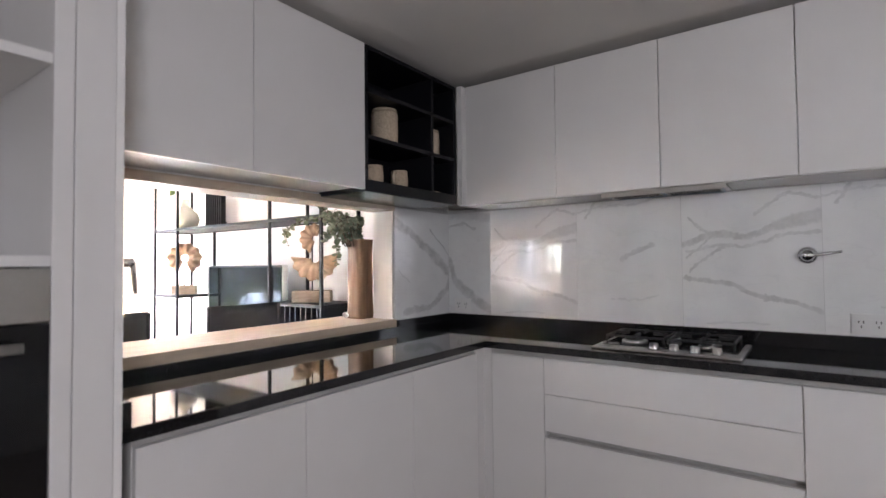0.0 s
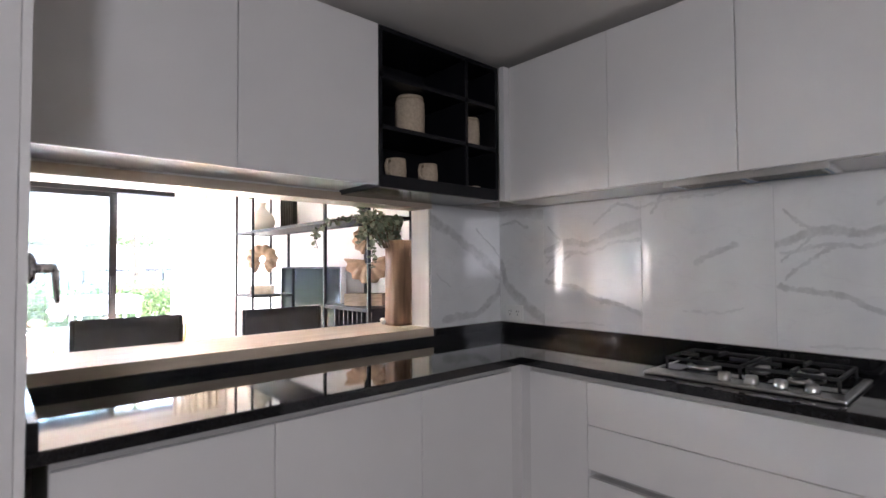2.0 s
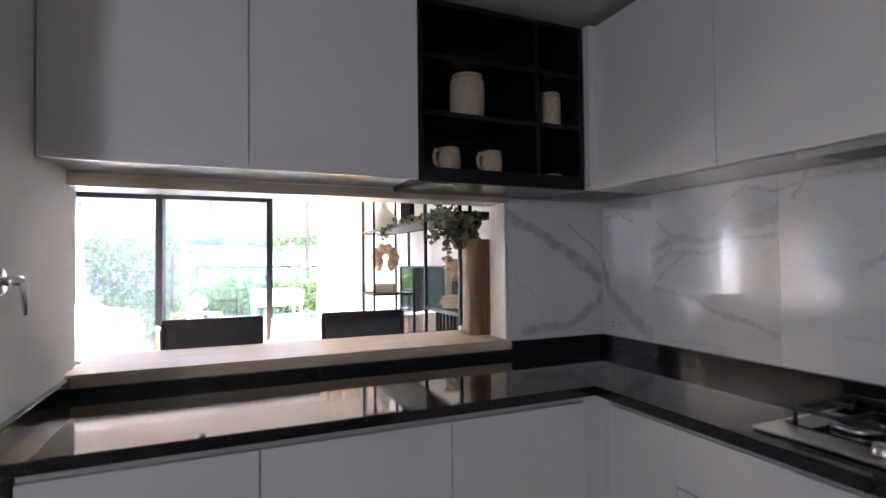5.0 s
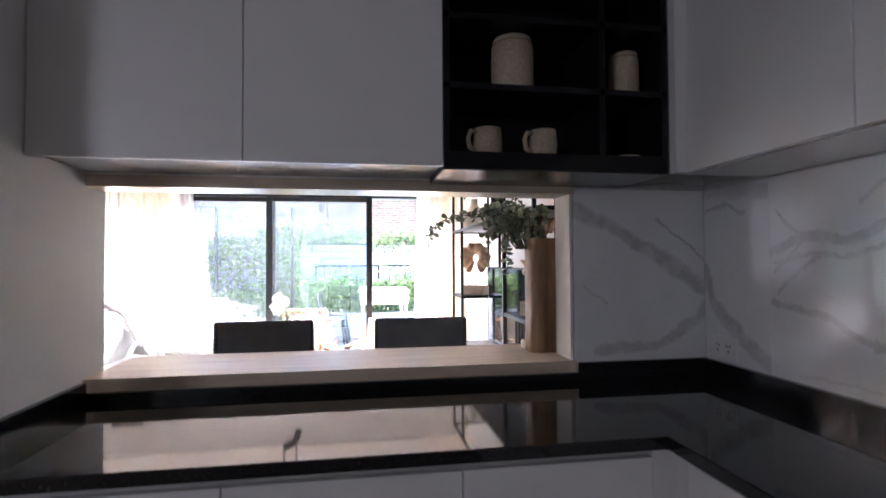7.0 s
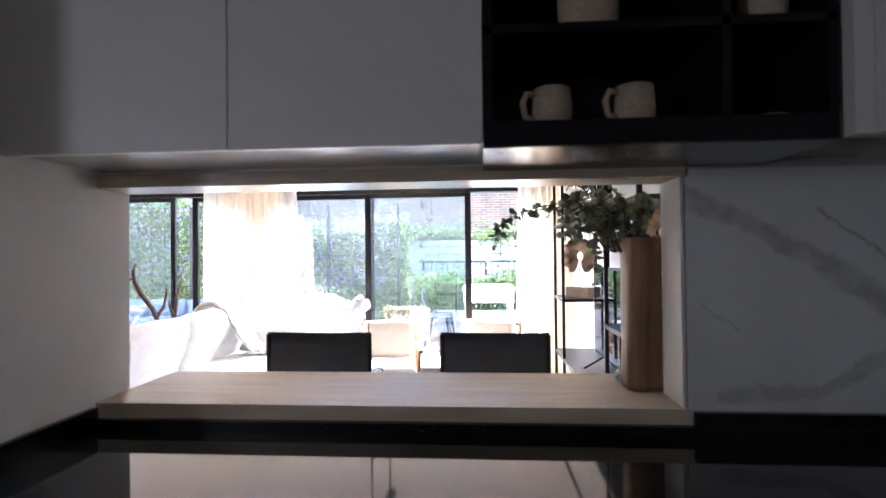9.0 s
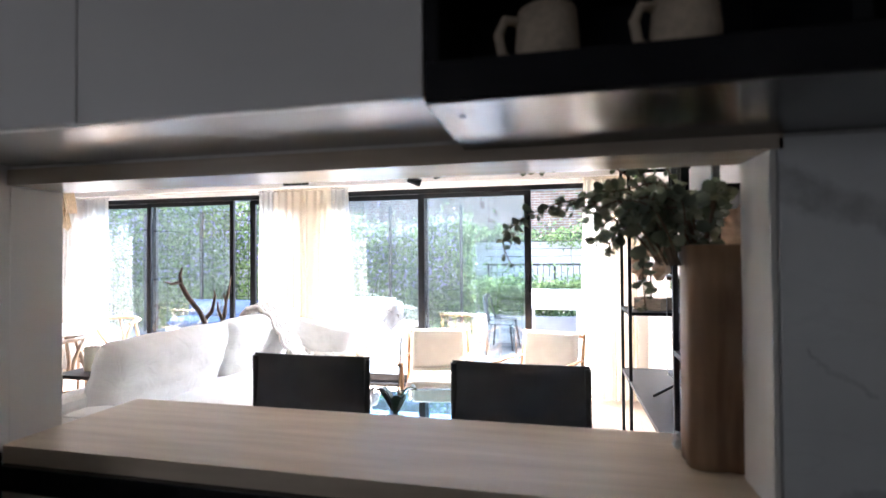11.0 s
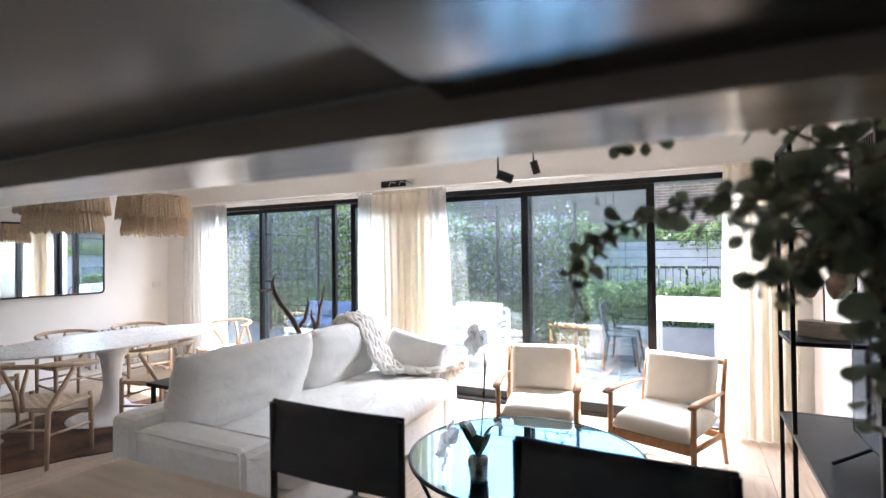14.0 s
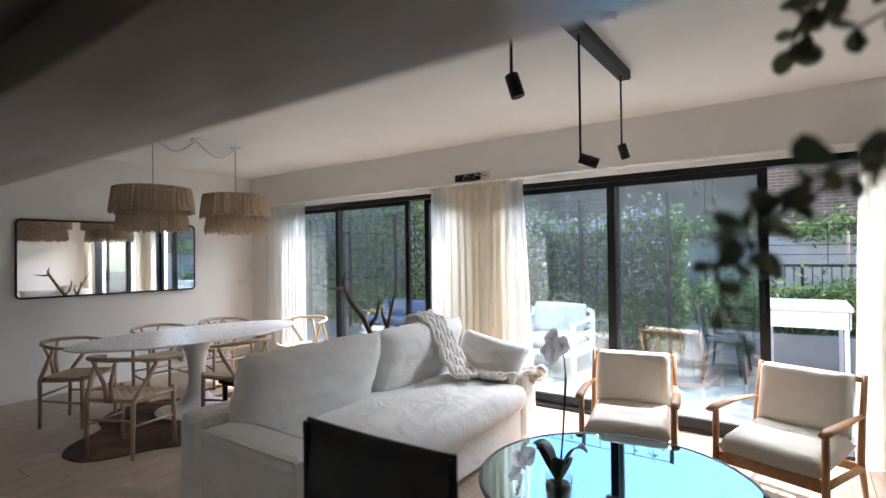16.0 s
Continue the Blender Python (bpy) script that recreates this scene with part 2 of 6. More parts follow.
WALL = material("white_wall_paint", (0.84, 0.82, 0.79), 0.75, 0, 0.03, 1.5, 0.10, 160)
CEIL = material("warm_white_ceiling_paint", (0.78, 0.75, 0.71), 0.85, 0, 0.03, 1.2, 0.10, 120)
LACQ = material("white_satin_cabinet_lacquer", (0.74, 0.72, 0.70), 0.38, 0, 0.02, 2.5, 0.03, 300)
CARC = material("white_melamine", (0.70, 0.68, 0.66), 0.20, 0, 0.02, 3.0, 0.02, 200, spec=0.9)
BLACKM = material("black_matt_melamine", (0.007, 0.007, 0.009), 0.40, 0, 0.2, 8, 0.05, 200, spec=0.25)
GRAN = material("black_polished_granite", (0.012, 0.012, 0.013), 0.05, 0, 0.5, 160, 0.0, 300, second=(0.004, 0.004, 0.005))
TILE_HATCH = marble_material("veined_marble_tile_by_the_hatch", [
    (0.030, 0.62, [(-0.02, 1.545), (0.138, 1.475), (0.289, 1.395), (0.40, 1.31), (0.52, 1.245)]),
    (0.020, 0.55, [(0.08, 1.035), (0.284, 1.05), (0.395, 1.091), (0.475, 1.14), (0.515, 1.20)]),
    (0.005, 0.65, [(0.324, 1.509), (0.40, 1.438), (0.512, 1.335)]), (0.004, 0.4, [(0.045, 1.274), (0.133, 1.206)])])
TILE_CORNER = marble_material("veined_marble_tile_in_the_corner", [
    (0.022, 0.62, [(0.0, 1.33), (0.026, 1.28), (0.07, 1.184)]), (0.034, 0.60, [(0.07, 1.184), (0.162, 1.095), (0.31, 1.02)]),
    (0.030, 0.35, [(0.0, 1.605), (0.31, 1.575)]), (0.007, 0.45, [(0.0, 1.53), (0.12, 1.545), (0.20, 1.51)])])
TILE_BRANCH = marble_material("veined_marble_tile_with_branching_veins", [
    (0.011, 0.55, [(0.02, 1.235), (0.16, 1.208), (0.29, 1.15), (0.53, 1.088)]),
    (0.016, 0.52, [(0.0, 1.388), (0.11, 1.41), (0.26, 1.417), (0.38, 1.448)]), (0.028, 0.46, [(0.38, 1.448), (0.53, 1.488)]),
    (0.009, 0.40, [(0.02, 1.350), (0.22, 1.36), (0.345, 1.388), (0.51, 1.42)]),
    (0.006, 0.50, [(0.02, 1.318), (0.12, 1.40), (0.035, 1.50)]), (0.006, 0.45, [(0.04, 1.262), (0.167, 1.351)]),
    (0.008, 0.42, [(0.296, 1.509), (0.42, 1.575), (0.53, 1.556)]), (0.005, 0.3, [(0.1, 1.02), (0.34, 1.035)])])
TILE_QUIET = marble_material("veined_marble_tile_with_few_veins", [
    (0.013, 0.45, [(0.217, 1.312), (0.28, 1.352), (0.373, 1.372)]), (0.007, 0.42, [(0.05, 1.53), (0.11, 1.61)]),
    (0.004, 0.3, [(0.17, 1.11), (0.40, 1.13)]), (0.005, 0.3, [(0.0, 1.56), (0.20, 1.585), (0.45, 1.60)])])
OAK = wood_material("pale_oak_laminate", (0.62, 0.51, 0.39), (0.53, 0.42, 0.31), 2.2, (14, 1.2, 14))
OAKL = wood_material("satin_pale_oak_laminate", (0.62, 0.52, 0.41), (0.53, 0.43, 0.33), 2.2, (14, 1.2, 14), 0.2, 0.03)
OAKV = wood_material("pale_oak_jamb", (0.80, 0.77, 0.72), (0.76, 0.72, 0.67), 2.2, (10, 10, 1.2))
FILM = material("blue_protective_film", (0.16, 0.30, 0.45), 0.3, 0, 0.1, 20)
PROF = material("grey_aluminium_profile", (0.46, 0.45, 0.43), 0.4, 0.15, 0.05, 20, 0.02, 300)
STEEL = material("brushed_steel", (0.62, 0.61, 0.59), 0.28, 1.0, 0.05, 8, 0.05, 250, stretch=(1, 30, 30))
CHROME = material("polished_chrome", (0.75, 0.75, 0.76), 0.06, 1.0, 0.02, 8)
IRON = material("black_cast_iron", (0.02, 0.02, 0.02), 0.6, 0.3, 0.2, 30, 0.3, 150)
BLKGLASS = material("black_glass", (0.006, 0.006, 0.007), 0.05, 0, 0.1, 5)
GLOSSBLK = material("satin_black_laminate", (0.010, 0.010, 0.011), 0.20, 0, 0.1, 5, spec=1.0)
CABLE = material("grey_lamp_cable", (0.30, 0.29, 0.27), 0.6, 0, 0.05, 10)
PLASTIC = material("white_plastic", (0.75, 0.74, 0.72), 0.35, 0, 0.02, 10)
ALU = material("black_window_aluminium", (0.012, 0.013, 0.015), 0.35, 0.4, 0.2, 12, 0.05, 300)
POWDER = material("black_powder_coated_steel", (0.012, 0.012, 0.013), 0.45, 0.3, 0.2, 20, 0.1, 400)
LEATHER = material("black_leather", (0.014, 0.014, 0.016), 0.48, 0, 0.3, 12, 0.35, 260)
THREAD = material("tan_thread", (0.46, 0.33, 0.22), 0.8, 0, 0.1, 40)


def wrinkled(m, scale, strength, depth=0.02):
    """Adds soft creases below the weave of a cloth."""
    nt = m.node_tree
    tc = nt.nodes.new("ShaderNodeTexCoord")
    big = nt.nodes.new("ShaderNodeTexNoise")
    big.inputs["Scale"].default_value, big.inputs["Detail"].default_value, big.inputs["Distortion"].default_value = scale, 3.0, 1.4
    nt.links.new(tc.outputs["Object"], big.inputs["Vector"])
    crease = nt.nodes.new("ShaderNodeBump")
    crease.inputs["Strength"].default_value, crease.inputs["Distance"].default_value = strength, depth
    nt.links.new(big.outputs["Fac"], crease.inputs["Height"])
    weave = [n for n in nt.nodes if n.type == "BUMP" and n != crease][0]
    nt.links.new(crease.outputs["Normal"], weave.inputs["Normal"])
    return m


LINEN = wrinkled(cloth_material("white_linen_upholstery", (0.85, 0.83, 0.79)), 6.5, 0.55)
CREAM = cloth_material("cream_seat_cloth", (0.74, 0.68, 0.59))
KNIT = cloth_material("chunky_cream_knit", (0.78, 0.74, 0.68), 90, bump=0.8)
VOILE = cloth_material("cream_sheer_curtain", (0.86, 0.78, 0.64), 500, 0.55, 0.12)
VOILE2 = cloth_material("white_sheer_curtain", (0.84, 0.82, 0.78), 500, 0.45, 0.38)
ASH = wood_material("pale_ash_chair_wood", (0.50, 0.37, 0.26), (0.40, 0.28, 0.19), 4, (6, 6, 1.5))
CORD = material("woven_paper_cord", (0.58, 0.46, 0.32), 0.85, 0, 0.15, 60, 0.8, 140)
TEAK = wood_material("honey_oak_armchair_wood", (0.52, 0.27, 0.12), (0.42, 0.20, 0.085), 5, (5, 5, 2))
STONEWHT = material("white_satin_table_top", (0.82, 0.81, 0.80), 0.28, 0, 0.02, 3)
RAFFIA = material("tan_raffia_fringe", (0.62, 0.48, 0.33), 0.85, 0, 0.25, 60, 0.6, 200, stretch=(4, 4, 0.6))
MIRROR = material("mirror_silver", (0.90, 0.91, 0.91), 0.015, 1.0, 0.0, 1)
ANTLER = material("brown_antler", (0.13, 0.075, 0.045), 0.6, 0, 0.4, 14, 0.5, 80)
SHELLW = material("carved_pale_wood", (0.50, 0.33, 0.21), 0.75, 0, 0.25, 14, 0.6, 60)
BLOCKW = material("weathered_wood_block", (0.42, 0.33, 0.25), 0.8, 0, 0.2, 18, 0.6, 60, stretch=(1, 8, 8))
VASEW = wood_material("carved_brown_wood", (0.36, 0.215, 0.115), (0.19, 0.10, 0.05), 3.5, (7, 7, 0.8), 0.5, 0.3)
STONEWARE = material("speckled_sand_stoneware", (0.52, 0.42, 0.31), 0.8, 0, 0.12, 90, 0.8, 120)
CERAM = material("cream_matt_ceramic", (0.72, 0.66, 0.55), 0.7, 0, 0.06, 10, 0.2, 80)
EUCA = leaf_material("dusty_eucalyptus_leaf", (0.10, 0.12, 0.075), (0.26, 0.28, 0.19))
STEM = material("brown_twig", (0.13, 0.085, 0.05), 0.8, 0, 0.2, 30)
ORCHID = cloth_material("white_orchid_petal", (0.94, 0.92, 0.92), 200, 0.85, bump=0.05)
CORAL = material("white_coral", (0.78, 0.75, 0.70), 0.8, 0, 0.1, 60, 0.8, 200)
DKLEAF = material("dark_orchid_leaf", (0.025, 0.05, 0.022), 0.35, 0, 0.2, 12)
BARK = material("orchid_bark_soil", (0.06, 0.04, 0.028), 0.95, 0, 0.4, 40, 1.0, 90)
GLASS = glass_material("window_glass", (0.82, 0.91, 0.94), low=0.12, dust=0.004)
CLEAR = glass_material("clear_glass", (0.96, 0.98, 0.98))
TABLEGLASS = glass_material("smoked_table_glass", (0.10, 0.15, 0.17), low=0.78)
# the blue of the reflected sky is put into the gloss colour
TABLEGLASS.node_tree.nodes["Glossy BSDF"].inputs["Color"].default_value = (0.55, 0.78, 0.90, 1)
SCREEN = material("television_screen", (0.008, 0.009, 0.011), 0.05, 0, 0.05, 3)
HIDE = material("brown_cowhide", (0.13, 0.062, 0.032), 0.9, 0, 0.3, 4.0, 0.8, 160, second=(0.016, 0.010, 0.007))
FLOORT = wood_material("pale_timber_look_floor", (0.46, 0.36, 0.27), (0.36, 0.27, 0.20), 2.0, (1.5, 14, 14), 0.35, 0.1)
GROUT = material("floor_joint", (0.26, 0.21, 0.17), 0.9, 0, 0.1, 20)
JOINT = material("pale_tile_joint", (0.50, 0.49, 0.48), 0.9, 0, 0.08, 20)
DECK = material("grey_terrace_paving", (0.16, 0.155, 0.15), 0.85, 0, 0.1, 4, 0.3, 60)
EARTH = material("garden_ground", (0.10, 0.09, 0.06), 0.95, 0, 0.3, 2, 0.5, 20)
RENDERW = material("grey_rendered_garden_wall", (0.40, 0.39, 0.39), 0.9, 0, 0.12, 2.5, 0.4, 60)
BRICK = brick_material()
HEDGE = leaf_material("hedge_leaf", (0.03, 0.065, 0.02), (0.26, 0.36, 0.13))
LUSH = leaf_material("bright_shrub_leaf", (0.05, 0.10, 0.035), (0.26, 0.36, 0.14))
FLOWER = leaf_material("mauve_flower", (0.30, 0.24, 0.50), (0.48, 0.42, 0.68))
BLUECL = cloth_material("blue_outdoor_cushion", (0.07, 0.10, 0.17), 300)
OUTCL = cloth_material("pale_grey_outdoor_cushion", (0.36, 0.37, 0.38), 300)
WHITEMET = material("white_powder_coated_metal", (0.66, 0.66, 0.66), 0.45, 0, 0.03, 10)


# ---- mesh helpers ----
def box(bm, x0, x1, y0, y1, z0, z1, r=0.0, seg=2):
    """A box, its edges rounded by r."""
    vs = [bm.verts.new((x, y, z)) for x in (x0, x1) for y in (y0, y1) for z in (z0, z1)]
    fs = [bm.faces.new([vs[i] for i in q]) for q in ((0, 1, 3, 2), (4, 6, 7, 5), (0, 4, 5, 1), (2, 3, 7, 6), (0, 2, 6, 4), (1, 5, 7, 3))]
    if r:
        es = {e for f in fs for e in f.edges}
        bmesh.ops.bevel(bm, geom=list(es), offset=r, segments=seg, affect="EDGES", profile=0.5)


def tube(bm, pts, rad, seg=8, caps=True):
    """A round bar along points; rad is one radius or one for each point."""
    pts = [Vector(p) for p in pts]
    rads = rad if isinstance(rad, (list, tuple)) else [rad] * len(pts)
    rings, side = [], None
    for i, p in enumerate(pts):
        d = (pts[min(i + 1, len(pts) - 1)] - pts[max(i - 1, 0)]).normalized()
        if side is None:
            side = d.orthogonal().normalized()
        side = (side - d * side.dot(d)).normalized()
        up = d.cross(side)
        rings.append([bm.verts.new(p + (side * math.cos(a) + up * math.sin(a)) * rads[i]) for a in (2 * math.pi * k / seg for k in range(seg))])
    for a, b in zip(rings, rings[1:]):
        for k in range(seg):
            f = bm.faces.new((a[k], a[(k + 1) % seg], b[(k + 1) % seg], b[k]))
            f.smooth = True
    if caps:
        bm.faces.new(rings[0][::-1])
        bm.faces.new(rings[-1])


def lathe(bm, profile, cx=0, cy=0, cz=0, seg=32, wob=0.0, sx=1.0, sy=1.0):
    """A turned body from (radius, height) pairs."""
    rings = []
    for r, z in profile:
        ring = []
        for k in range(seg):
            a = 2 * math.pi * k / seg
            w = 1 + wob * noise.noise((math.cos(a) * 2.0, math.sin(a) * 2.0, z * 14 + cx * 9))
            ring.append(bm.verts.new((cx + math.cos(a) * r * w * sx, cy + math.sin(a) * r * w * sy, cz + z)))
        rings.append(ring)
    for i, (a, b) in enumerate(zip(rings, rings[1:])):
        flat = abs(profile[i][1] - profile[i + 1][1]) < 1e-5
        for k in range(seg):
            f = bm.faces.new((a[k], a[(k + 1) % seg], b[(k + 1) % seg], b[k]))
            f.smooth = not flat
    bm.faces.new(rings[0][::-1])
    bm.faces.new(rings[-1])


def cushion(bm, m, sx, sy, sz, n=14, crown=0.45, wrinkle=0.012, seed=0.0, pinch=-0.03):
    """A stuffed cushion sx by sy by sz about the pose m: thin at its hems, full in the middle."""
    grid = {}
    for s in (1, -1):
        for i in range(n + 1):
            for j in range(n + 1):
                u, v = 2 * i / n - 1, 2 * j / n - 1
                edge = i in (0, n) or j in (0, n)
                if s == -1 and edge:
                    grid[s, i, j] = grid[1, i, j]
                    continue
                h = ((1 - abs(u) ** 3.2) * (1 - abs(v) ** 3.2)) ** crown
                x, y = u * sx / 2 * (1 + pinch * v * v), v * sy / 2 * (1 + pinch * u * u)
                w = noise.noise((u * 3 + seed, v * 3, s * 2.0)) * wrinkle * (0.4 + h)
                w += 0.4 * wrinkle * noise.noise((u * 9 + seed, v * 9, s * 5.0))
                grid[s, i, j] = bm.verts.new(m @ Vector((x, y, 0 if edge else s * (sz / 2 * h + w))))
    for s in (1, -1):
        for i in range(n):
            for j in range(n):
                q = [grid[s, i, j], grid[s, i + 1, j], grid[s, i + 1, j + 1], grid[s, i, j + 1]]
                try:
                    f = bm.faces.new(q if s == 1 else q[::-1])
                    f.smooth = True
                except ValueError:
                    pass


def part(name, bm, mat, parent=None, label=""):
    """One mesh object from a bmesh, under a thing or a part."""
    me = bpy.data.meshes.new(name)
    bmesh.ops.recalc_face_normals(bm, faces=bm.faces)
    bm.to_mesh(me)
    bm.free()
    for k in (mat if isinstance(mat, (list, tuple)) else [mat]):
        me.materials.append(k)
    ob = new(name, me)
    if parent:
        ob.parent = parent
    if label:
        tagged(ob, label)
    return ob


def bpart(name, mat, b, parent=None, r=0.0, label=""):
    bm = bmesh.new()
    box(bm, *b, r)
    return part(name, bm, mat, parent, label)


def tpart(name, mat, pts, rad, parent=None, seg=8, label=""):
    bm = bmesh.new()
    tube(bm, pts, rad, seg)
    return part(name, bm, mat, parent, label)


def lpart(name, mat, prof, c, parent=None, seg=32, label="", wob=0.0):
    bm = bmesh.new()
    lathe(bm, prof, *c, seg, wob)
    return part(name, bm, mat, parent, label)


def thing(name, label, category, m=None, group="", kind=""):
    ob = new(name)
    if m is not None:
        ob.matrix_world = m
    return tagged(ob, label, category, group, kind)


def struct(name, mat, b, label="", r=0.0):
    bm = bmesh.new()
    box(bm, *b, r)
    return tagged(part(name, bm, mat), label, name.split("_")[0], kind="structure")


def slab(name, mat, boxes, label, category):
    bm = bmesh.new()
    for b in boxes:
        box(bm, *b)
    return tagged(part(name, bm, mat), label, category, kind="structure")


def arc(n, f):
    return [f(i / (n - 1)) for i in range(n)]


# ---- the shell ----
WX, LX = -1.46, -1.585            # kitchen and lounge faces of the wall with the hatch
OPY0, OPY1, OPZ0, OPZ1 = 1.030, 2.588, 0.97, 1.585
RY = 3.11                         # wall along the hob and behind the television
GX = -5.86                        # inner face of the garden wall
LY = -4.5                         # wall with the long mirror
CEILZ, KCEIL = 2.645, 2.295
HEAD = 2.165
slab("wall_hatch", WALL, [
    (LX, WX, LY, OPY0, 0, 2.70), (LX, WX, OPY1, RY, 0, 2.70),
    (LX, WX, OPY0, OPY1, 0, OPZ0), (LX, WX, OPY0, OPY1, 1.625, 2.70)], "white painted wall with a wide serving hatch", "wall")
slab("wall_right", WALL, [(-6.2, 2.6, RY, RY + 0.15, 0, 2.70)], "white painted wall behind hob and television", "wall")
slab("wall_left", WALL, [(-6.2, LX, LY - 0.15, LY, 0, 2.70)], "white painted dining wall with a long mirror", "wall")
slab("wall_garden", WALL, [
    (-6.10, GX, LY, -3.75, 0, 2.70), (-6.10, GX, -0.72, -0.22, 0, HEAD), (-6.10, GX, 2.72, RY, 0, HEAD),
    (-6.10, GX, -3.75, RY, HEAD, 2.70)], "white painted wall above the glazed garden doors", "wall")
# out of view; the added window recess is backed to keep the sky out
slab("wall_kitchen_end", WALL, [(2.45, 2.6, -1.75, -1.10, 0, 2.70), (2.45, 2.6, -0.10, RY, 0, 2.70), (2.45, 2.6, -1.10, -0.10, 2.1, 2.7), (2.45, 2.6, -1.10, -0.10, 0, 1.1), (2.56, 2.6, -1.10, -0.10, 1.1, 2.1), (WX, 2.45, -1.75, -1.6, 0, 2.7)], "unseen white kitchen walls with a blind recess for the fill lamp", "wall")
slab("ceiling", CEIL, [(-6.2, LX, LY - 0.15, RY + 0.15, CEILZ, CEILZ + 0.1)], "warm white painted lounge ceiling", "ceiling")
slab("ceiling_kitchen", CEIL, [(WX, 2.6, -1.75, RY, KCEIL, KCEIL + 0.1)], "lowered warm white kitchen ceiling", "ceiling")
slab("trim_cornice", WALL, [(GX, GX + 0.035, LY, RY, HEAD - 0.005, HEAD + 0.035)], "white shadow moulding above the garden doors", "trim")
slab("trim_beam", WALL, [(GX + 0.05, LX, LY, LY + 0.012, 2.30, CEILZ)], "shallow white band along the top of the wall", "trim")
slab("baseboard", WALL, [(GX + 0.01, LX, LY, LY + 0.014, 0.0, 0.08), (-5.85, LX - 0.02, RY - 0.014, RY, 0, 0.08)], "white painted skirting board", "baseboard")
slab("trim_ceiling_joint", GROUT, [(-3.5605, -3.5592, -1.36, -0.47, CEILZ - 0.0006, CEILZ), (-4.8805, -4.8795, -1.64, -1.10, CEILZ - 0.0006, CEILZ)], "fine cracked joints in the ceiling paint", "trim")
floor_base = slab("floor", GROUT, [(-6.0, 2.6, LY - 0.1, RY + 0.1, -0.12, -0.006)], "pale timber-look floor in long planks", "floor")

# hatch lining
slab("trim_sill", OAK, [(-1.82, WX + 0.018, 1.031, 2.600, 0.968, 1.007)], "pale oak bar shelf through the serving hatch", "sill")
slab("trim_lintel", OAKL, [(LX - 0.004, WX + 0.012, OPY0 + 0.002, 2.60, 1.589, 1.6245)], "pale oak lining above the serving hatch", "trim")
slab("trim_jamb", OAKV, [(LX - 0.004, WX + 0.006, OPY1 - 0.006, OPY1 + 0.002, 1.0072, 1.5888)], "pale jamb lining of the serving hatch", "trim")
# marble splashback
splash = slab("trim_splashback", JOINT, [(WX, WX + 0.008, OPY1 + 0.005, RY - 0.008, 0.95, 1.63), (WX, 2.45, RY - 0.008, RY, 0.95, 1.63)], "polished white marble tile splashback with grey veins", "splashback")
for mat, m, w in ((TILE_HATCH, pose(WX + 0.012, OPY1 + 0.005, 0, 0, 0, 90), 0.504), (TILE_CORNER, pose(WX + 0.013, RY - 0.012, 0), 0.297), (TILE_BRANCH, pose(-1.149, RY - 0.012, 0), 0.523),
                  (TILE_QUIET, pose(-0.625, RY - 0.012, 0), 0.503), (TILE_BRANCH, pose(-0.121, RY - 0.012, 0), 0.523), (TILE_QUIET, pose(0.403, RY - 0.012, 0), 0.503),
                  (TILE_BRANCH, pose(0.907, RY - 0.012, 0), 0.523), (TILE_QUIET, pose(1.431, RY - 0.012, 0), 0.503), (TILE_BRANCH, pose(1.935, RY - 0.012, 0), 0.505)):
    bm = bmesh.new()
    box(bm, 0.0002, w - 0.0002, 0, 0.0038, 0.951, 1.6065)
    tile = part("tile", bm, mat, splash)
    tile.matrix_world = m
struct("trim_white_side", WALL, (LX + 0.13, -0.872, 1.019, 1.036, 0, 2.27), "white painted return wall beside the worktop")


# ---- kitchen units ----
CT = 0.940                         # worktop height
FX, FY = -0.908, 2.615             # door fronts of the two runs


def base_unit(name, axis, a, b, splits, label, group="base cabinets"):
    """A base cabinet between a and b along a run: body, fronts between the heights in splits, grip rail."""
    t = thing(name, label, "cabinet", pose(0, 0, 0), group)
    if axis == "y":
        bpart("body", CARC, (WX, FX - 0.02, a, b, 0.1, 0.912), t)
        bpart("plinth", PROF, (WX, FX - 0.06, a, b, 0, 0.1), t)
        bpart("grip_rail", PROF, (FX - 0.0195, FX - 0.0165, a, b, 0.882, 0.912), t, label="grey aluminium grip rail")
    else:
        if len(splits) == 1:
            bpart("body", CARC, (a, b, FY + 0.02, RY - 0.014, 0.1, 0.912), t)
        else:
            # the carcass steps back behind the finger channel above the lowest drawer
            lo, hi = splits[-1][1], splits[-2][0]
            bm = bmesh.new()
            box(bm, a, b, FY + 0.055, RY - 0.014, 0.1, 0.912)
            box(bm, a, b, FY + 0.02, FY + 0.055, 0.1, lo - 0.002)
            box(bm, a, b, FY + 0.02, FY + 0.055, hi + 0.002, 0.912)
            part("body", bm, CARC, t)
            bpart("finger_channel", PROF, (a + 0.002, b - 0.002, FY + 0.050, FY + 0.0548, lo - 0.001, hi + 0.001), t, label="grey aluminium finger channel")
        bpart("plinth", PROF, (a, b, FY + 0.06, RY - 0.014, 0, 0.1), t)
        bpart("grip_rail", PROF, (a, b, FY + 0.012, FY + 0.02, 0.882, 0.912), t, label="grey aluminium grip rail")
    for z0, z1 in splits:
        n = "door" if len(splits) == 1 else "drawer_front"
        if axis == "y":
            bpart(n, LACQ, (FX - 0.019, FX, a + 0.0015, b - 0.0015, z0, z1), t, 0.0015)
        else:
            bpart(n, LACQ, (a + 0.0015, b - 0.0015, FY, FY + 0.019, z0, z1), t, 0.0015)
    return t


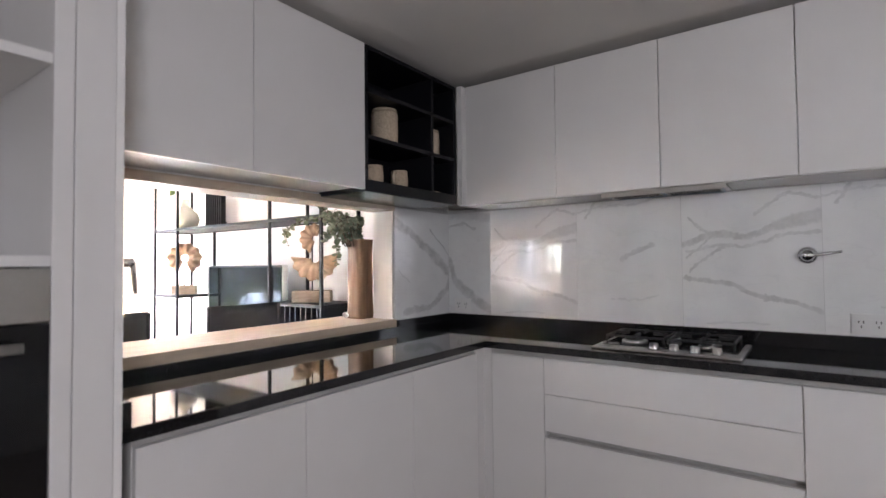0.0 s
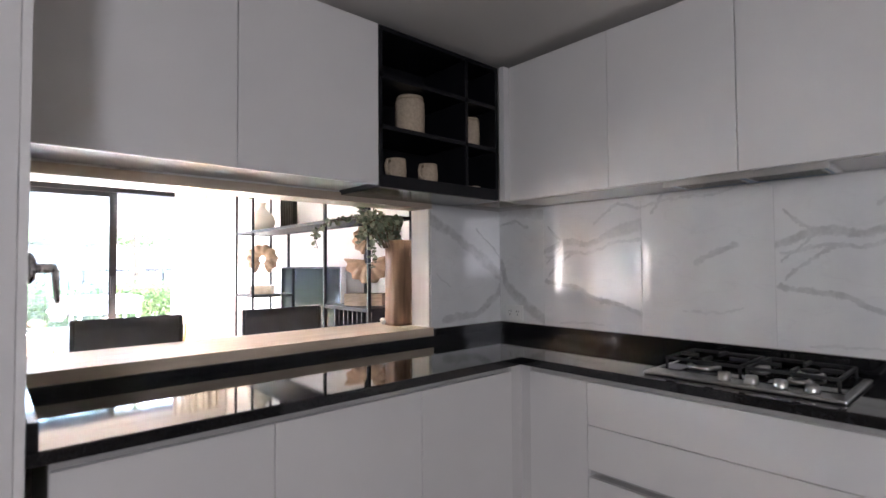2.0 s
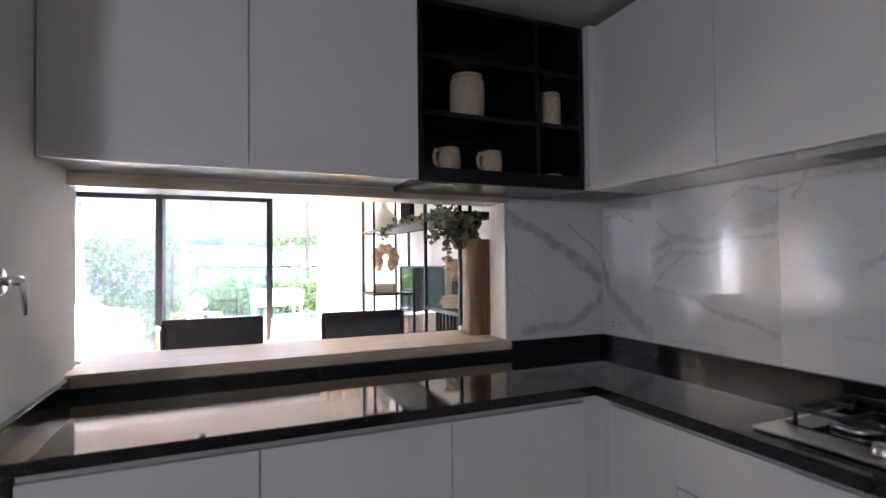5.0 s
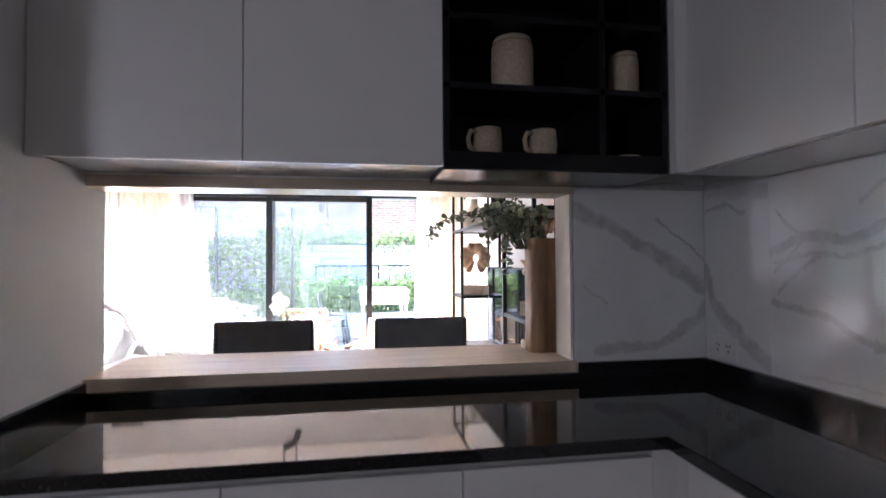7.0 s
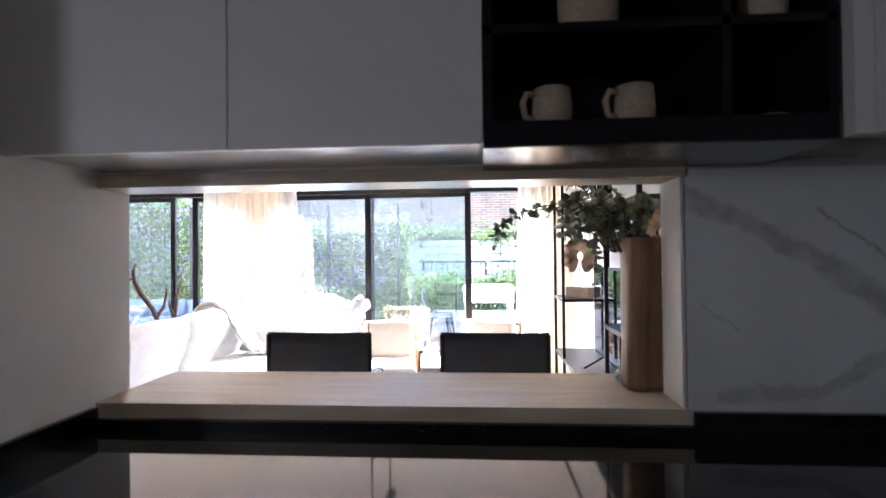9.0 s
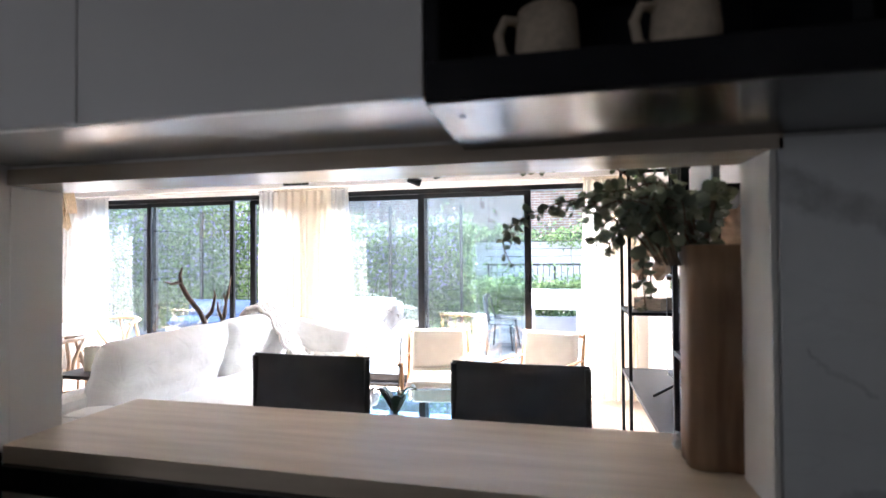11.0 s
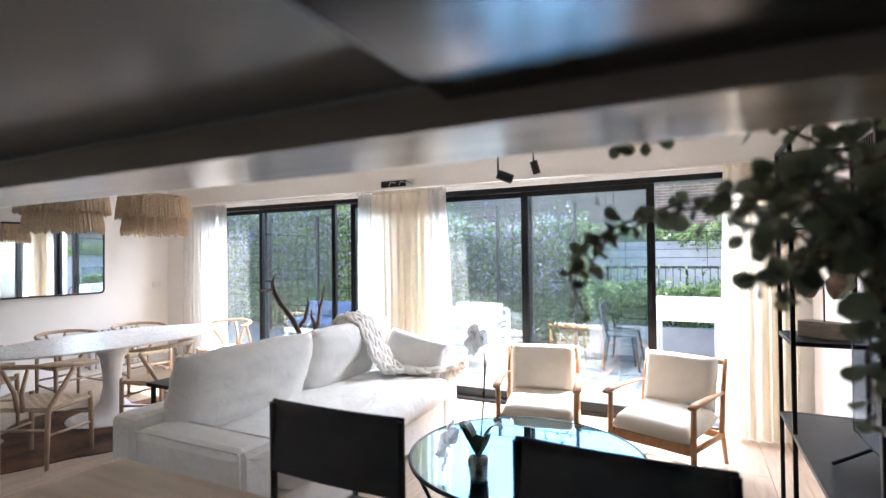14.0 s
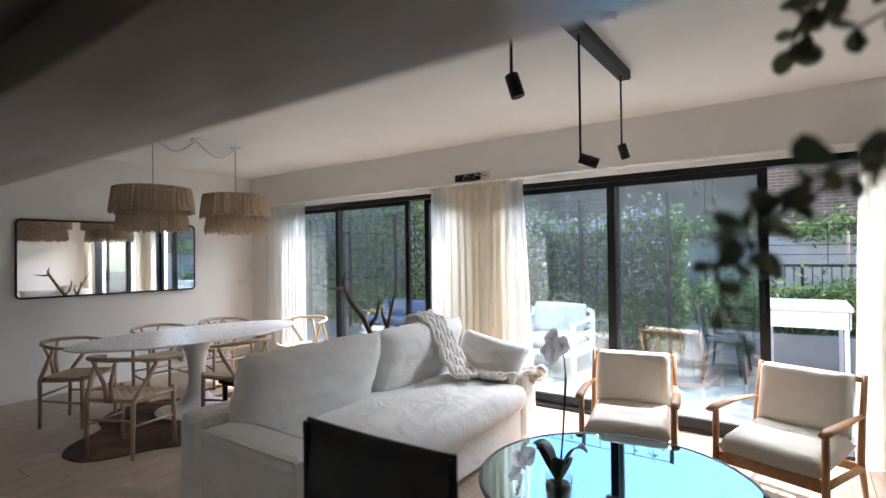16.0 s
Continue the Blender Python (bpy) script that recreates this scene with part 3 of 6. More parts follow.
for a, b in ((1.078, 1.567), (1.567, 2.087), (2.087, 2.555)):
    base_unit("base_cabinet", "y", a, b, [(0.105, 0.881)], "white satin handleless base cabinet under black granite")
base_unit("base_cabinet", "x", -0.865, -0.602, [(0.105, 0.881)], "narrow white handleless base cabinet beside the drawers")
base_unit("drawer_cabinet", "x", -0.602, 0.328, [(0.7255, 0.881), (0.565, 0.723), (0.105, 0.537)], "wide white handleless drawer cabinet under the hob")
base_unit("base_cabinet", "x", 0.328, 0.90, [(0.105, 0.881)], "white satin handleless base cabinet under black granite")
base_unit("base_cabinet", "x", 0.90, 1.46, [(0.105, 0.881)], "white satin handleless base cabinet under black granite")
slab("trim_corner_post", CARC, [(-0.935, FX - 0.004, 2.555, 2.70, 0.1, 0.90), (-0.935, -0.866, FY + 0.004, 2.70, 0.1, 0.90)], "grey corner filler between the cabinet runs", "trim")

t = thing("worktop", "polished black granite worktop with low upstand", "worktop")
bm = bmesh.new()
outline = [(WX + 0.0125, 1.037), (-0.874, 1.037), (-0.874, 2.572), (2.44, 2.572), (2.44, RY - 0.0125), (WX + 0.0125, RY - 0.0125)]
low = [bm.verts.new((x, y, CT - 0.03)) for x, y in outline]
mid = [bm.verts.new((x, y, CT - 0.0025)) for x, y in outline]
cxs, cys = (0.0025, -0.0025, -0.0025, -0.0025, -0.0025, 0.0025), (0.0025, 0.0025, 0.0025, 0.0025, -0.0025, -0.0025)
top = [bm.verts.new((x + dx, y + dy, CT)) for (x, y), dx, dy in zip(outline, cxs, cys)]
bm.faces.new(low[::-1])
bm.faces.new(top)
for p, q in ((low, mid), (mid, top)):
    for i in range(6):
        bm.faces.new((p[i], p[(i + 1) % 6], q[(i + 1) % 6], q[i]))
part("slab", bm, GRAN, t)
bm = bmesh.new()
box(bm, WX + 0.0125, WX + 0.0325, 1.037, RY - 0.034, CT, 0.967, 0.002)
part("upstand", bm, GRAN, t)
bm = bmesh.new()
box(bm, WX + 0.0125, WX + 0.0325, 2.605, RY - 0.034, 0.9671, 1.002, 0.002)
part("upstand", bm, GRAN, t)
bm = bmesh.new()
box(bm, WX + 0.0125, 2.44, RY - 0.0335, RY - 0.0125, CT, 1.002, 0.002)
part("upstand", bm, GRAN, t)
bm = bmesh.new()
box(bm, WX + 0.034, -0.874, 1.0375, 1.057, CT, 1.0, 0.002)
part("upstand", bm, GRAN, t)


UZ0, UZ1, UX = 1.622, 2.25, -1.162    # wall cabinets: underside, top, door face


def wall_unit(name, axis, a, b, z0, z1, label):
    t = thing(name, label, "cabinet", None, "wall cabinets")
    if axis == "y":
        bpart("body", CARC, (WX, UX - 0.02, a, b, z0 + 0.012, z1), t)
        bpart("door", LACQ, (UX - 0.019, UX, a + 0.0015, b - 0.0015, z0, z1), t, 0.0015)
    else:
        bpart("body", CARC, (a, b, 2.832, RY, z0 + 0.012, z1), t)
        bpart("door", LACQ, (a + 0.0015, b - 0.0015, 2.81, 2.829, z0, z1), t, 0.0015)
    return t



for a, b in ((1.038, 1.552), (1.552, 2.087)):
    wall_unit("wall_cabinet", "y", a, b, UZ0, UZ1, "white satin handleless wall cabinet above the hatch")
for a, b in ((-1.125, -0.612), (-0.612, -0.144), (-0.144, 0.335), (0.335, 0.87), (0.87, 1.40)):
    wall_unit("wall_cabinet", "x", a, b, UZ0 - 0.008, UZ1, "white satin handleless wall cabinet above the splashback")
slab("trim_filler", LACQ, [(-1.158, -1.1265, 2.775, 2.829, UZ0 - 0.008, UZ1), (-1.158, -1.14, 2.829, 3.06, UZ0 - 0.008, UZ1)], "white filler panel in the corner of the wall cabinets", "trim")
slab("trim_light_pelmet", CARC, [(-1.158, 1.4, 2.84, RY - 0.013, 1.612, 1.626)], "white underside panel of the wall cabinets", "trim")

# black open niche shelf
t = thing("niche_shelf", "matt black open shelf unit with six compartments", "shelf")
NY0, NY1, ND = 2.088, 2.772, 2.556
bpart("back_panel", BLACKM, (WX, WX + 0.012, NY0, NY1, UZ0, UZ1), t)
for y in (NY0, ND, NY1 - 0.018):
    bpart("side_panel", BLACKM, (WX + 0.012, UX - 0.001, y, y + 0.018, UZ0 + 0.0445, UZ1 - 0.018), t, 0.001)
for z, h in ((UZ0 - 0.006, 0.050), (1.844, 0.018), (2.045, 0.018), (UZ1 - 0.018, 0.018)):
    bpart("shelf_board", BLACKM, (WX + 0.012, UX - 0.001, NY0, NY1, z, z + h), t, 0.001)
bpart("underside_panel", GLOSSBLK, (WX + 0.014, UX - 0.004, NY0, NY1, UZ0 - 0.0095, UZ0 - 0.0062), t, label="glossy black laminate underside")

# oven tower
t = thing("oven_tower", "tall white cabinet with a built-in oven and open shelf", "cabinet")
bpart("side_panel", LACQ, (WX, -0.872, 0.943, 1.018, 0, 2.27), t, 0.001)
bpart("side_panel", LACQ, (WX, -0.872, 0.905, 0.941, 0, 2.27), t, 0.001)
bpart("side_panel", LACQ, (WX, -0.872, 0.25, 0.285, 0, 2.27), t, 0.001)
bpart("back_panel", CARC, (WX, WX + 0.02, 0.285, 0.905, 0, 2.27), t)
for z in (0.66, 1.302, 1.715, 2.24):
    bpart("shelf_board", LACQ, (WX + 0.02, -0.88, 0.285, 0.905, z, z + 0.022), t, 0.001)
bpart("door", LACQ, (-0.90, -0.875, 0.287, 0.903, 0.1, 0.655), t, 0.001)
t = thing("oven", "black glass built-in oven with steel control panel", "oven")
bpart("body", IRON, (-1.40, -0.895, 0.295, 0.875, 0.684, 1.30), t)
bpart("control_panel", STEEL, (-0.894, -0.868, 0.29, 0.903, 1.192, 1.298), t, 0.002)
bpart("door", BLKGLASS, (-0.894, -0.870, 0.29, 0.903, 0.69, 1.19), t, 0.003)
tpart("handle", STEEL, [(-0.83, 0.33, 1.15), (-0.83, 0.85, 1.15)], 0.010, t, 12)
for y in (0.40, 0.585, 0.77):
    bm = bmesh.new()
    tube(bm, [(-0.868, y, 1.25), (-0.845, y, 1.25)], 0.02, 20)
    part("knob", bm, STEEL, t)


# ---- glazed garden doors ----
def glazed(name, y0, y1, x, glass=True, label="black aluminium sliding glass door", w=0.055, z0=0.03, z1=HEAD - 0.055):
    t = thing(name, label, "window", kind="structure")
    for a, b in ((y0, y0 + w), (y1 - w, y1)):
        bpart("stile", ALU, (x - 0.02, x + 0.02, a, b, z0, z1), t, 0.003)
    bpart("rail", ALU, (x - 0.02, x + 0.02, y0 + w, y1 - w, z0, z0 + 0.085), t, 0.003)
    bpart("rail", ALU, (x - 0.02, x + 0.02, y0 + w, y1 - w, z1 - 0.05, z1), t, 0.003)
    if glass:
        g = bpart("pane", GLASS, (x - 0.003, x + 0.003, y0 + w, y1 - w, z0 + 0.085, z1 - 0.05), t)
        g.visible_shadow = False
    return t


for k, (y0, y1) in enumerate(((-3.75, -0.72), (-0.22, 2.72))):
    t = thing("window_%d" % (k + 1), "black aluminium door frame set in the garden wall", "window", kind="structure")
    bpart("frame_head", ALU, (-6.02, GX - 0.012, y0, y1, HEAD - 0.055, HEAD), t, 0.003)
    bpart("frame_track", ALU, (-6.02, GX - 0.012, y0, y1, 0.0, 0.03), t, 0.003)
    bpart("frame_jamb", ALU, (-6.02, GX - 0.012, y0, y0 + 0.05, 0.03, HEAD - 0.055), t, 0.003)
    bpart("frame_jamb", ALU, (-6.02, GX - 0.012, y1 - 0.05, y1, 0.03, HEAD - 0.055), t, 0.003)
glazed("door_1", -3.70, -2.655, -5.965)
d = glazed("door_2", -2.735, -1.515, -5.905)
bpart("handle", ALU, (-5.884, -5.862, -1.555, -1.535, 1.0, 1.22), d, 0.004)
glazed("door_3", -1.335, -0.77, -5.965, glass=False, label="slid-open black aluminium door leaf", w=0.07)
glazed("door_4", -0.17, 0.86, -5.965)
d = glazed("door_5", 0.765, 1.985, -5.905, w=0.07)
bpart("handle", ALU, (-5.884, -5.862, 1.93, 1.95, 1.0, 1.22), d, 0.004)


def curtain(y0, y1, x, folds, mat, label, z1=2.20, flare=0.0, lean=0.0, seed=0):
    """A hanging sheer with pleats that open downwards."""
    bm = bmesh.new()
    nu, nv = folds * 10, 24
    rows = []
    for j in range(nv + 1):
        v = j / nv
        z = z1 - v * (z1 - 0.012)
        row = []
        for i in range(nu + 1):
            u = i / nu
            ph = u * folds * 2 * math.pi + 0.9 * noise.noise((u * 6 + seed, v * 0.8, 0))
            amp = (0.016 + 0.030 * v) * (0.7 + 0.6 * noise.noise((u * 4, seed + 3.0, v * 0.5)))
            spread = 1 + flare * v
            y = (y0 + y1) / 2 + (u - 0.5) * (y1 - y0) * spread + lean * v + 0.010 * math.sin(ph * 0.5 + 1)
            row.append(bm.verts.new((x + amp * math.sin(ph) + 0.012 * noise.noise((u * 3, v * 3, seed)), y, z)))
        rows.append(row)
    for a, b in zip(rows, rows[1:]):
        for i in range(nu):
            f = bm.faces.new((a[i], a[i + 1], b[i + 1], b[i]))
            f.smooth = True
    t = thing("curtain", label, "curtain", None, "sheer curtains")
    part("cloth", bm, mat, t)
    tpart("heading_tape", mat, [(x, y0, z1 - 0.02), (x, y1, z1 - 0.02)], 0.012, t, 6)
    return t


curtain(-4.06, -3.20, -5.78, 11, VOILE2, "white sheer curtain drawn aside by the dining doors", seed=1)
curtain(-1.09, -0.90, -5.74, 3, VOILE2, "white sheer curtain gathered between the garden doors", seed=5)
curtain(-0.93, -0.13, -5.76, 9, VOILE, "cream sheer curtain gathered between the garden doors", seed=2)
curtain(-0.20, 0.02, -5.74, 3, VOILE2, "white sheer curtain gathered between the garden doors", flare=0.4, lean=0.06, seed=6)
curtain(2.50, 3.0, -5.74, 7, VOILE, "cream sheer curtain beside the open garden door", flare=0.12, lean=-0.02, seed=3)
tagged(tpart("trim_curtain_rail", WALL, [(-5.77, LY + 0.05, 2.205), (-5.77, RY - 0.03, 2.205)], 0.012), "slim white curtain rail", "trim", kind="structure")

# ---- the sofa and the coffee table ----
t = thing("sofa", "deep white linen slipcovered sofa with loose cushions", "sofa")
SX0, SX1, SY0, SY1 = -5.07, -2.72, -0.55, 0.42
bpart("base", LINEN, (SX0 + 0.2, SX1 - 0.2, SY0 + 0.1, SY1 - 0.02, 0.04, 0.30), t, 0.02)
bpart("back", LINEN, (SX0, SX1, SY0, SY0 + 0.22, 0.03, 0.66), t, 0.05)
for a, b in ((SX0, SX0 + 0.20), (SX1 - 0.24, SX1)):
    bpart("arm", LINEN, (a, b, SY0 + 0.2, SY1, 0.03, 0.60), t, 0.045)
bm = bmesh.new()
cushion(bm, pose((SX0 + SX1) / 2 - 0.02, 0.03, 0.40), 1.93, 0.94, 0.25, 30, 0.16, 0.016, 5)
part("seat_cushion", bm, LINEN, t)
for x in (SX1 - 0.012, SX1 - 0.228):
    tpart("piping", LINEN, [(x, SY0 + 0.2, 0.591), (x, SY1 - 0.02, 0.591), (x, SY1 - 0.010, 0.575), (x, SY1 - 0.010, 0.035)], 0.0055, t, 6)
tpart("piping", LINEN, [(SX0 + 0.2, SY1 - 0.018, 0.285), (SX1 - 0.24, SY1 - 0.018, 0.285)], 0.005, t, 6)
for x, w, k in ((-3.40, 1.06, 0), (-4.42, 1.0, 1)):
    bm = bmesh.new()
    cushion(bm, pose(x, -0.285, 0.675, 73, 0, 0), w, 0.56, 0.28, 20, 0.36, 0.014, 9 + k * 5, 0.02)
    part("back_cushion", bm, LINEN, t)

# coffee table
CX, CY = -3.76, 1.44
t = thing("coffee_table", "round coffee table with dark glass top and black steel frame", "table")
lpart("glass_top", TABLEGLASS, [(0.0, 0.388), (0.622, 0.388), (0.625, 0.392), (0.622, 0.398), (0.0, 0.398)], (CX, CY, 0), t, 64)
bm = bmesh.new()
tube(bm, [(CX + 0.632 * math.cos(a), CY + 0.632 * math.sin(a), 0.392) for a in (2 * math.pi * k / 64 for k in range(65))], 0.011, 8)
part("rim", bm, POWDER, t)
bm = bmesh.new()
tube(bm, [(CX + 0.44 * math.cos(a), CY + 0.44 * math.sin(a), 0.012) for a in (2 * math.pi * k / 64 for k in range(65))], 0.011, 8)
part("foot_ring", bm, POWDER, t)
for k in range(4):
    a = radians(45 + 90 * k)
    tpart("leg", POWDER, [(CX + 0.62 * math.cos(a), CY + 0.62 * math.sin(a), 0.39), (CX + 0.44 * math.cos(a), CY + 0.44 * math.sin(a), 0.012)], 0.01, t)

# pillows and throw
t = thing("cushion", "small white linen bolster cushion on the sofa", "cushion", None, "sofa cushions")
bm = bmesh.new()
cushion(bm, pose(-4.80, 0.15, 0.645, 62, 0, 98) @ pose(0, 0, 0, 0, 0, -13), 0.56, 0.36, 0.17, 16, 0.52, 0.008, 47, 0.05)
part("cover", bm, LINEN, t)


def throw_path():
    """The line that the throw takes over the back, down the cushion and along the seat."""
    return [(-4.62, -0.53, 0.72), (-4.61, -0.46, 0.92), (-4.59, -0.34, 0.985), (-4.57, -0.19, 0.94), (-4.55, -0.08, 0.80), (-4.55, 0.00, 0.66),
            (-4.56, 0.08, 0.57), (-4.61, 0.19, 0.55), (-4.72, 0.29, 0.55), (-4.86, 0.35, 0.55), (-4.98, 0.40, 0.57), (-5.06, 0.44, 0.53), (-5.09, 0.46, 0.44)]


t = thing("knit_throw", "chunky cream knitted throw draped over the sofa", "blanket")
pts = [Vector(p) for p in throw_path()]
for strand in range(7):
    off = (strand - 3) * 0.036
    fine = []
    for i in range(len(pts) - 1):
        d = (pts[i + 1] - pts[i]).normalized()
        side = Vector((1, 0, 0)) if abs(d.x) < 0.6 else Vector((0, 1, 0))
        for k in range(6):
            u = k / 6
            ph = (i * 6 + k) * 1.05
            base = pts[i].lerp(pts[i + 1], u) + side * off * (1 if abs(d.x) < 0.6 else -1)
            fine.append((base + side * 0.012 * math.sin(ph + strand * 1.6) + Vector((0, 0.0, 0.012 + 0.010 * math.cos(ph + strand * 1.6))), 0.020 + 0.006 * math.sin(ph * 2)))
    bm = bmesh.new()
    tube(bm, [p for p, r in fine], [r for p, r in fine], 8)
    part("strand", bm, KNIT, t)


# ---- bar stools ----
def stool():
    t = thing("bar_stool", "bar stool with a black leather sling back on slim black steel", "stool", None, "stools at the hatch")
    bm = bmesh.new()
    n = 16
    rows = []
    for side in (0, 1):
        for j in range(5):
            z = 0.905 + 0.19 * j / 4
            rows.append([bm.verts.new((-0.007 * math.sin(math.pi * i / n) - 0.006 * side + 0.006 * (j - 2) / 2, -0.208 + 0.416 * i / n, z - 0.001 * math.sin(math.pi * i / n))) for i in range(n + 1)])
    for s in (0, 5):
        for a, b in zip(rows[s:s + 4], rows[s + 1:s + 5]):
            for i in range(n):
                bm.faces.new((a[i], a[i + 1], b[i + 1], b[i])).smooth = True
    for a, b in ((rows[0], rows[5]), (rows[4], rows[9])):
        for i in range(n):
            bm.faces.new((a[i], a[i + 1], b[i + 1], b[i]))
    back = part("backrest", bm, LEATHER, t)
    for y in (-0.006, 0.006, -0.17, 0.17):
        pts = [(0.003 - 0.007 * math.cos(math.pi * y / 0.416), y, 0.908 + 0.184 * k / 8) for k in range(9)]
        tpart("stitching", THREAD, pts, 0.0019, back, 5)
    bm = bmesh.new()
    box(bm, -0.03, 0.36, -0.19, 0.19, 0.665, 0.685, 0.008)
    part("seat", bm, LEATHER, t)
    for y in (-0.203, 0.203):
        tpart("back_post", POWDER, [(-0.004, y, 1.088), (0.0, y, 0.66), (-0.05, y, 0.0)], 0.010, t, 10)
        tpart("leg", POWDER, [(0.37, y, 0.69), (0.40, y, 0.0)], 0.010, t, 10)
        tpart("side_rail", POWDER, [(-0.005, y, 0.672), (0.37, y, 0.672)], 0.009, t, 10)
        tpart("stretcher", POWDER, [(-0.03, y, 0.22), (0.39, y, 0.22)], 0.008, t, 10)
    tpart("footrest", POWDER, [(0.39, -0.213, 0.22), (0.39, 0.213, 0.22)], 0.009, t, 10)
    tpart("stretcher", POWDER, [(-0.02, -0.213, 0.45), (-0.02, 0.213, 0.45)], 0.008, t, 10)
    return t


first = stool()
first.matrix_world = pose(-2.115, 1.436, 0, 0, 0, 180)
copy_thing(first, pose(-2.108, 2.131, 0, 0, 0, 178))


# ---- armchairs ----
def armchair():
    """Faces +x, back edge near x = 0."""
    t = thing("armchair", "low oak armchair with cream seat and back cushions", "armchair", None, "lounge armchairs")
    W, D = 0.28, 0.54
    for s in (-1, 1):
        tpart("front_leg", TEAK, [(D, s * W, 0.0), (D, s * W, 0.20), (D - 0.01, s * W, 0.515)], [0.014, 0.020, 0.018], t, 12)
        tpart("rear_leg", TEAK, [(-0.06, s * W, 0.0), (0.02, s * W, 0.25), (-0.01, s * W, 0.46), (-0.08, s * W, 0.735)], [0.014, 0.019, 0.018, 0.015], t, 12)
        bm = bmesh.new()
        pts = [(D + 0.05, s * (W + 0.008), 0.515), (D - 0.03, s * (W + 0.010), 0.533), (0.32, s * (W + 0.014), 0.533), (0.14, s * (W + 0.010), 0.515), (-0.02, s * W, 0.49)]
        tube(bm, pts, [0.024, 0.031, 0.026, 0.021, 0.016], 14)
        for v in bm.verts:
            v.co.z = 0.525 + (v.co.z - 0.525) * 0.5
        part("armrest", bm, TEAK, t)
        tpart("side_rail", TEAK, [(D - 0.01, s * W, 0.245), (0.01, s * W, 0.215)], 0.020, t, 10)
    bpart("front_rail", TEAK, (D - 0.025, D + 0.005, -W, W, 0.205, 0.272), t, 0.008)
    bpart("rear_rail", TEAK, (0.0, 0.025, -W, W, 0.19, 0.24), t, 0.006)
    bm = bmesh.new()
    tube(bm, [(-0.075, -W, 0.705), (-0.085, 0, 0.712), (-0.075, W, 0.705)], 0.018, 10)
    part("top_rail", bm, TEAK, t)
    for k in range(5):
        y = -0.2 + 0.1 * k
        tpart("back_slat", TEAK, [(0.01, y, 0.24), (-0.078, y, 0.70)], 0.008, t, 8)
    bm = bmesh.new()
    cushion(bm, pose(0.285, 0, 0.325, 0, 3, 0), 0.55, 0.525, 0.145, 16, 0.13, 0.004, 3, 0.0)
    part("seat_cushion", bm, CREAM, t)
    bm = bmesh.new()
    cushion(bm, pose(0.025, 0, 0.560, 90, 0, 90) @ pose(0, 0, 0, -13, 0, 0), 0.505, 0.375, 0.115, 16, 0.09, 0.003, 8, 0.0)
    part("back_cushion", bm, CREAM, t)
    return t


a1 = armchair()
a1.matrix_world = pose(-5.20, 1.15, 0, 0, 0, 10)
copy_thing(a1, pose(-5.21, 2.185, 0, 0, 0, -20))


# ---- dining ----
def wishbone():
    """Faces +x, seat centre at the origin."""
    t = thing("dining_chair", "pale ash wishbone chair with woven paper cord seat", "chair", None, "chairs round the dining table")
    for s in (-1, 1):
        tpart("front_leg", ASH, [(0.20, s * 0.235, 0), (0.195, s * 0.23, 0.42), (0.195, s * 0.23, 0.46)], [0.014, 0.019, 0.017], t, 10)
        tpart("rear_leg", ASH, [(-0.19, s * 0.19, 0), (-0.185, s * 0.195, 0.42), (-0.10, s * 0.235, 0.56), (-0.03, s * 0.262, 0.68), (-0.045, s * 0.262, 0.705)], [0.013, 0.018, 0.018, 0.015, 0.014], t, 10)
        tpart("stretcher", ASH, [(0.195, s * 0.23, 0.22), (-0.187, s * 0.192, 0.24)], 0.010, t, 8)
        tpart("side_rail", ASH, [(0.195, s * 0.228, 0.42), (-0.185, s * 0.193, 0.41)], 0.014, t, 8)
    tpart("stretcher", ASH, [(0.196, -0.23, 0.30), (0.196, 0.23, 0.30)], 0.010, t, 8)
    tpart("stretcher", ASH, [(-0.187, -0.19, 0.28), (-0.187, 0.19, 0.28)], 0.010, t, 8)
    bm = bmesh.new()
    n = 24
    pts = [(-0.005 - 0.235 * math.cos(radians(-108 + 216 * i / n)), 0.272 * math.sin(radians(-108 + 216 * i / n)), 0.70 + 0.035 * math.cos(radians(-90 + 180 * i / n))) for i in range(n + 1)]
    tube(bm, pts, [0.012 + 0.006 * math.sin(math.pi * i / n) for i in range(n + 1)], 10)
    part("top_rail", bm, ASH, t)
    bm = bmesh.new()
    for s in (-1, 1):
        tube(bm, [(-0.185, s * 0.018, 0.41), (-0.205, s * 0.026, 0.55), (-0.235, s * 0.095, 0.725)], [0.017, 0.015, 0.012], 8)
    part("splat", bm, ASH, t, "Y-shaped bent ash splat")
    bm = bmesh.new()
    n = 12
    g = [[bm.verts.new((-0.185 + 0.385 * i / n, (-1 + 2 * j / n) * (0.192 + 0.038 * i / n), 0.437 - 0.018 * math.sin(math.pi * i / n) * math.sin(math.pi * j / n) + 0.003 * ((i + j) % 2))) for j in range(n + 1)] for i in range(n + 1)]
    for i in range(n):
        for j in range(n):
            bm.faces.new((g[i][j], g[i + 1][j], g[i + 1][j + 1], g[i][j + 1]))
    ret = bmesh.ops.extrude_face_region(bm, geom=bm.faces[:])
    for v in ret["geom"]:
        if isinstance(v, bmesh.types.BMVert):
            v.co.z -= 0.03
    part("seat", bm, CORD, t)
    return t


